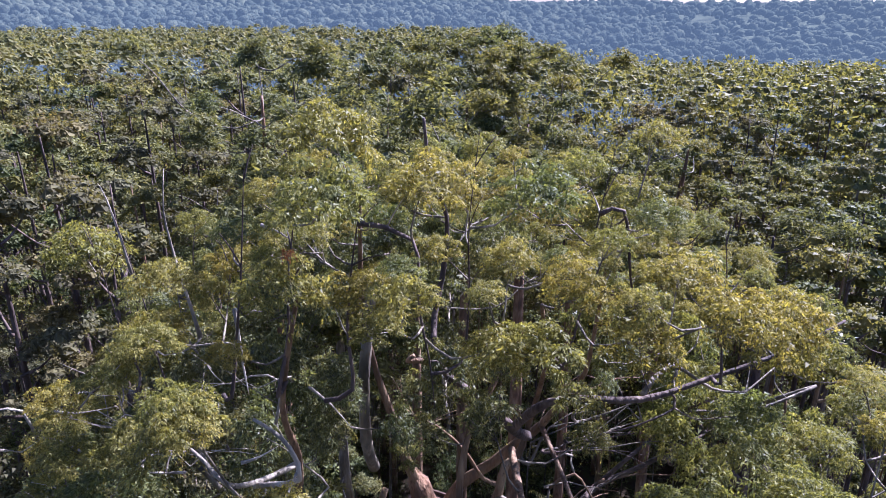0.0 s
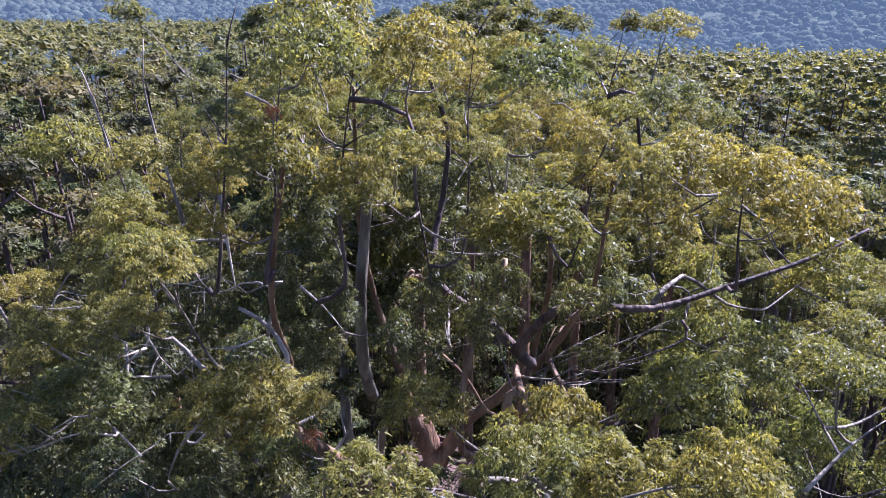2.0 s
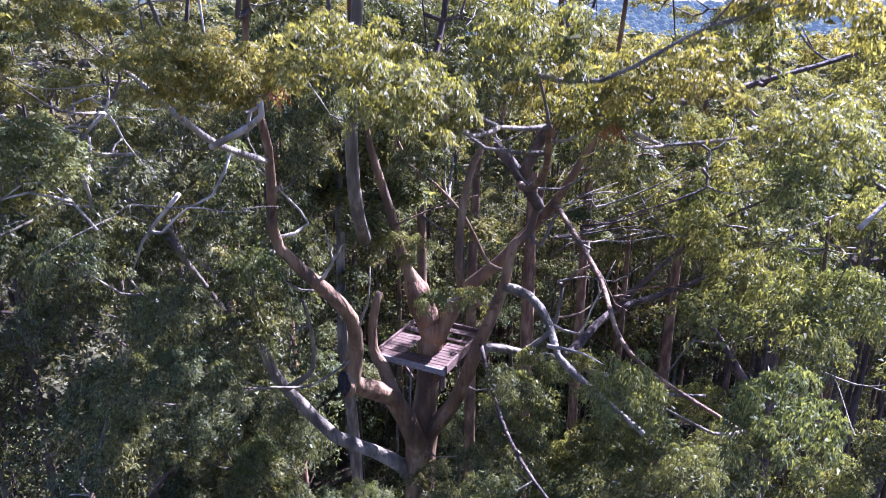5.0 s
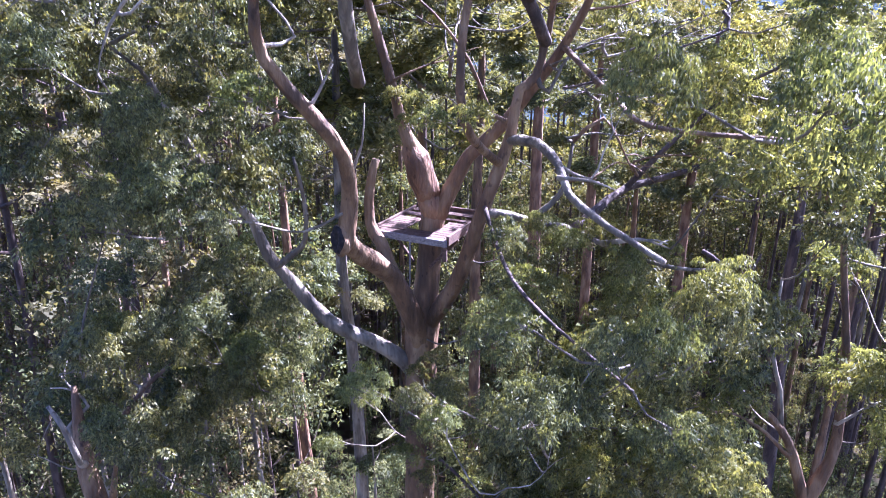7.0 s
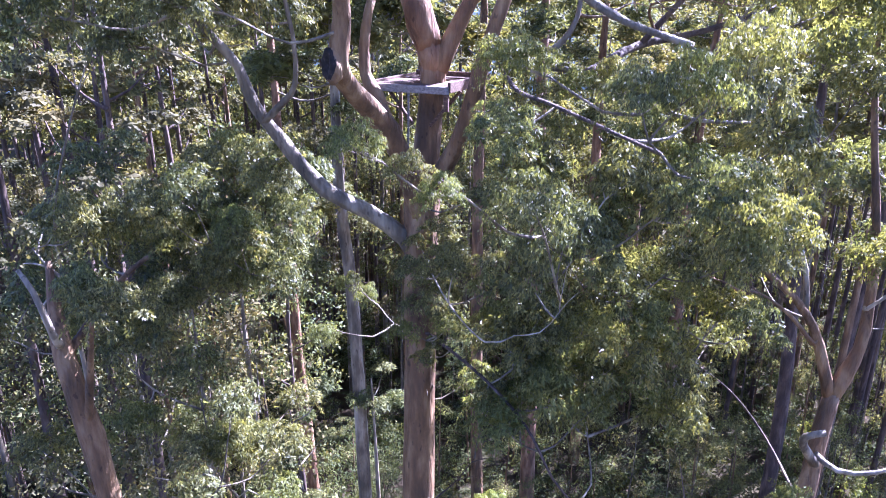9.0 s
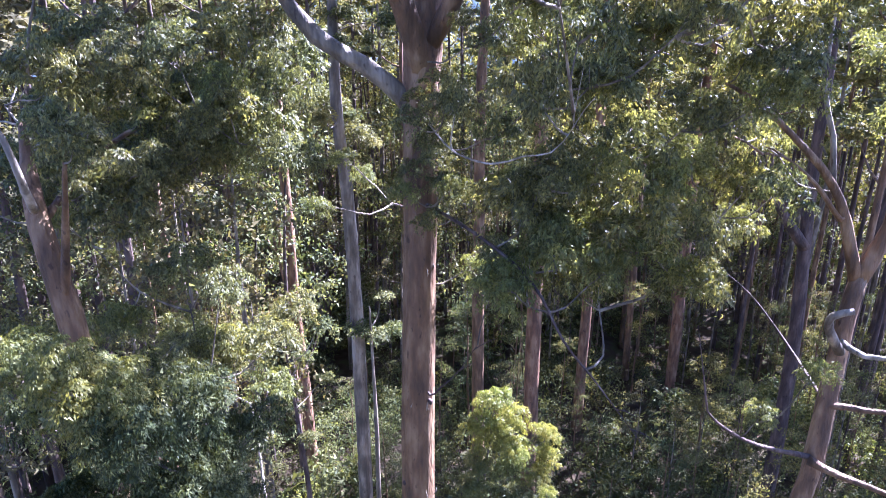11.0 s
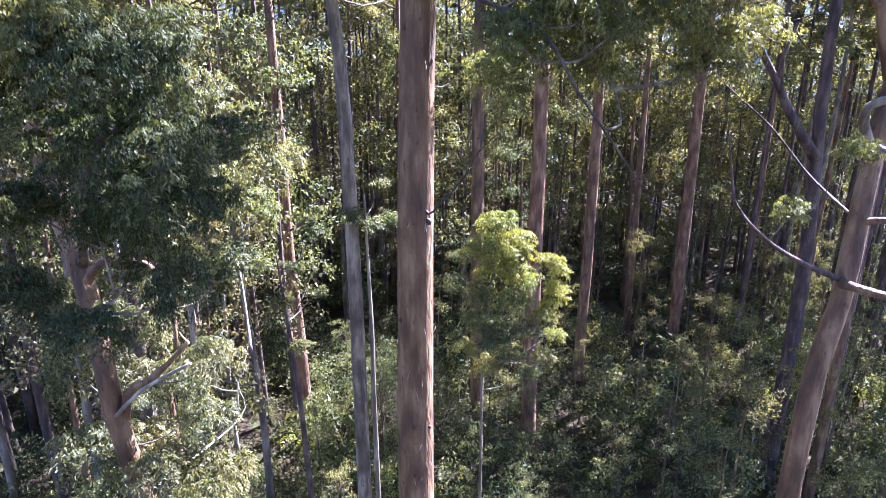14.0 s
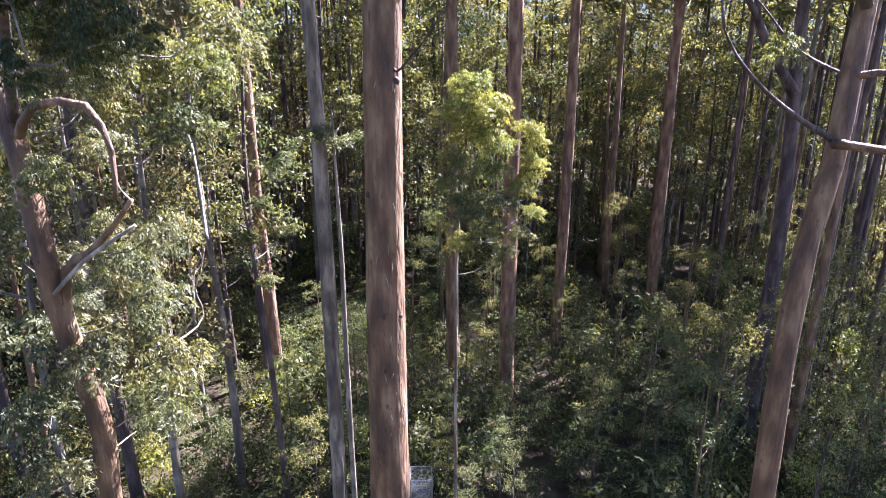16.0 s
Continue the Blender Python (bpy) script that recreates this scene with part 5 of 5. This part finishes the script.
for lf, n in ((LEAF_BUSH, 230), (LEAF_DARK, 110)):
    models = [bush_verts(rnd, 10, 44, 0.36) for _ in range(4)]
    verts = [models[i % 4] * random.uniform(0.9, 2.2) * np.array([random.choice((-1, 1)), 1, 1]) + np.array((x, y, height(x, y) - 0.4)) for i, (x, y) in enumerate(spots(n, -70, 95, 4, 125, 2.4, list(places), overgrown))]
    tagged(new("undergrowth", leaf_mesh("undergrowth", np.concatenate(verts), lf)), "thicket of green undergrowth between the trunks", "undergrowth", kind="stuff")

models = [bush_verts(rnd, 8, 34, 0.3) for _ in range(4)]
verts = [models[i % 4] * random.uniform(0.6, 1.2) + np.array((x, y, height(x, y) - 0.4)) for i, (x, y) in enumerate(spots(270, -26, 34, -10, 44, 1.8, list(places), overgrown))]
tagged(new("undergrowth", leaf_mesh("undergrowth", np.concatenate(verts), LEAF_DARK)), "low green scrub covering the forest floor", "undergrowth", kind="stuff")

# ---- far woods and sky line ----
def far_height(x, y):
    d = math.hypot(x, y)
    rise = 26 * noise.noise(Vector((x * 0.0016, y * 0.0016, 2.3))) + 8 * noise.noise(Vector((x * 0.006, y * 0.006, 7)))
    return -16 - 26 * min(1, max(0, (d - 130) / 200)) * (1 if x > 0.1 * y else 0.4) + rise * min(1, max(0, (d - 180) / 500)) + max(0, (d - 450)) * 0.03 * (1 if d < 1800 else 1800 / d)


m, nodes, links, bsdf = shader("distant_woods_haze_glow")
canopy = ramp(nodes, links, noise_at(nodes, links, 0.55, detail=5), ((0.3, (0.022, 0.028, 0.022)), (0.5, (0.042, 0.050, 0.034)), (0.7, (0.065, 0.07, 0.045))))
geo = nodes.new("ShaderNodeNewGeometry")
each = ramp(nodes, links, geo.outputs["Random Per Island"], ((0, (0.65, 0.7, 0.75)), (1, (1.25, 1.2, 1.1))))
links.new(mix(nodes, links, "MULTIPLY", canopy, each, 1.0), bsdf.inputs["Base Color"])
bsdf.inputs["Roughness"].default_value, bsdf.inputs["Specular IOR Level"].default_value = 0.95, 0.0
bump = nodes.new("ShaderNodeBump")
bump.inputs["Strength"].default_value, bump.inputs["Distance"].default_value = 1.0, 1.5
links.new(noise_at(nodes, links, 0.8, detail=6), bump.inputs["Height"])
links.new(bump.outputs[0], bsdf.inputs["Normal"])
# Faint blue-green glow, put in to stand for haze over the far woods
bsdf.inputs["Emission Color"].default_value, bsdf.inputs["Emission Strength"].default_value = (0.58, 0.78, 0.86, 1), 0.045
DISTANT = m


def crown_field(name, count, d0, d1, material, label, kind):
    """Domed crowns packed over the land, each a rough-edged cap."""
    rnd = random.Random(3)
    verts, faces = [], []
    for k in range(count):
        d = d0 * (d1 / d0) ** (rnd.random() ** 1.2)
        a = rnd.uniform(-0.72, 0.72)
        x, y = d * math.sin(a), d * math.cos(a) - 25
        r = (1.9 + d * 0.0042) * rnd.uniform(0.6, 1.4)
        z = far_height(x, y) + 49 + rnd.gauss(0, 3.0)
        first = len(verts)
        for i, (ring_r, ring_z) in enumerate(((1.0, -0.5), (1.0, 0.25), (0.55, 0.8))):
            for s in range(7):
                t = 2 * math.pi * (s + 0.5 * i) / 7
                w = 1 + rnd.uniform(-0.38, 0.32)
                verts.append((x + r * ring_r * w * math.cos(t), y + r * ring_r * w * math.sin(t), z + r * (ring_z * 0.8 + rnd.uniform(-0.3, 0.24))))
        verts.append((x, y, z + r * 0.8))
        for i in range(2):
            for s in range(7):
                faces.append((first + i * 7 + s, first + i * 7 + (s + 1) % 7, first + (i + 1) * 7 + (s + 1) % 7, first + (i + 1) * 7 + s))
        faces += [(first + 14 + s, first + 14 + (s + 1) % 7, first + 21) for s in range(7)]
    me = bpy.data.meshes.new(name)
    me.from_pydata(verts, [], faces)
    me.polygons.foreach_set("use_smooth", [True] * len(me.polygons))
    me.materials.append(material)
    return tagged(new(name, me), label, "forest", kind=kind)


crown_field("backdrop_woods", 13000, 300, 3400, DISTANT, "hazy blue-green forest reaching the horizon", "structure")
rnd = random.Random(6)
cs, sp = [], []
for k in range(2600):
    d, a = 250 * 4 ** rnd.random(), rnd.uniform(-0.72, 0.72)
    x, y = d * math.sin(a), d * math.cos(a) - 25
    cs.append((x, y, far_height(x, y) + 51 + rnd.gauss(0, 3)))
    sp.append((4.5, 4.5, 3.0))
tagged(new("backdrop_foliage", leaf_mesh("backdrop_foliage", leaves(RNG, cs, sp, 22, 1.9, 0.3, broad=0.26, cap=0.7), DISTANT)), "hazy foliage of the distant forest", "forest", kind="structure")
cs, sp = [], []
rnd = random.Random(4)
for k in range(1750):
    d, a = math.sqrt(rnd.uniform(128 ** 2, 340 ** 2)), rnd.uniform(-0.72, 0.72)
    x, y = d * math.sin(a), d * math.cos(a) - 25
    top = crown_top(x, y) + rnd.uniform(-3, 2)
    for j in range(3):
        cs.append((x + rnd.gauss(0, 2.4), y + rnd.gauss(0, 2.4), top - abs(rnd.gauss(0, 1.8))))
        sp.append(rnd.uniform(1.2, 2.0))
for half, lf in ((0, TUFT_SUNNY), (1, TUFT_DEEP)):
    tagged(new("woods", leaf_mesh("woods", domes(RNG, cs[half::2], sp[half::2], 24, 0.5), lf)), "unbroken canopy of eucalypt forest further off", "forest", kind="stuff")
cs, sp = [], []
for k in range(3800):
    d, a = rnd.uniform(128, 250), rnd.uniform(-0.72, 0.72)
    x, y = d * math.sin(a), d * math.cos(a) - 25
    cs.append((x, y, rnd.uniform(-13, 44)))
    sp.append((3.4, 3.4, 2.6))
tagged(new("woods", leaf_mesh("woods", leaves(RNG, cs, sp, 34, 1.1, broad=0.24, cap=0.8), TUFT_DEEP)), "shaded foliage of the forest further off", "forest", kind="stuff")
bm = bmesh.new()
ring = []
ds = [340, 400, 550, 750, 1000, 1400, 2000, 3000, 4300]
for d in ds:
    ring.append([bm.verts.new((d * math.sin(a), d * math.cos(a) - 25, far_height(d * math.sin(a), d * math.cos(a) - 25) + 32)) for a in (i * 0.04 - 0.88 for i in range(45))])
for a, b in zip(ring, ring[1:]):
    for i in range(44):
        bm.faces.new((a[i], a[i + 1], b[i + 1], b[i]))
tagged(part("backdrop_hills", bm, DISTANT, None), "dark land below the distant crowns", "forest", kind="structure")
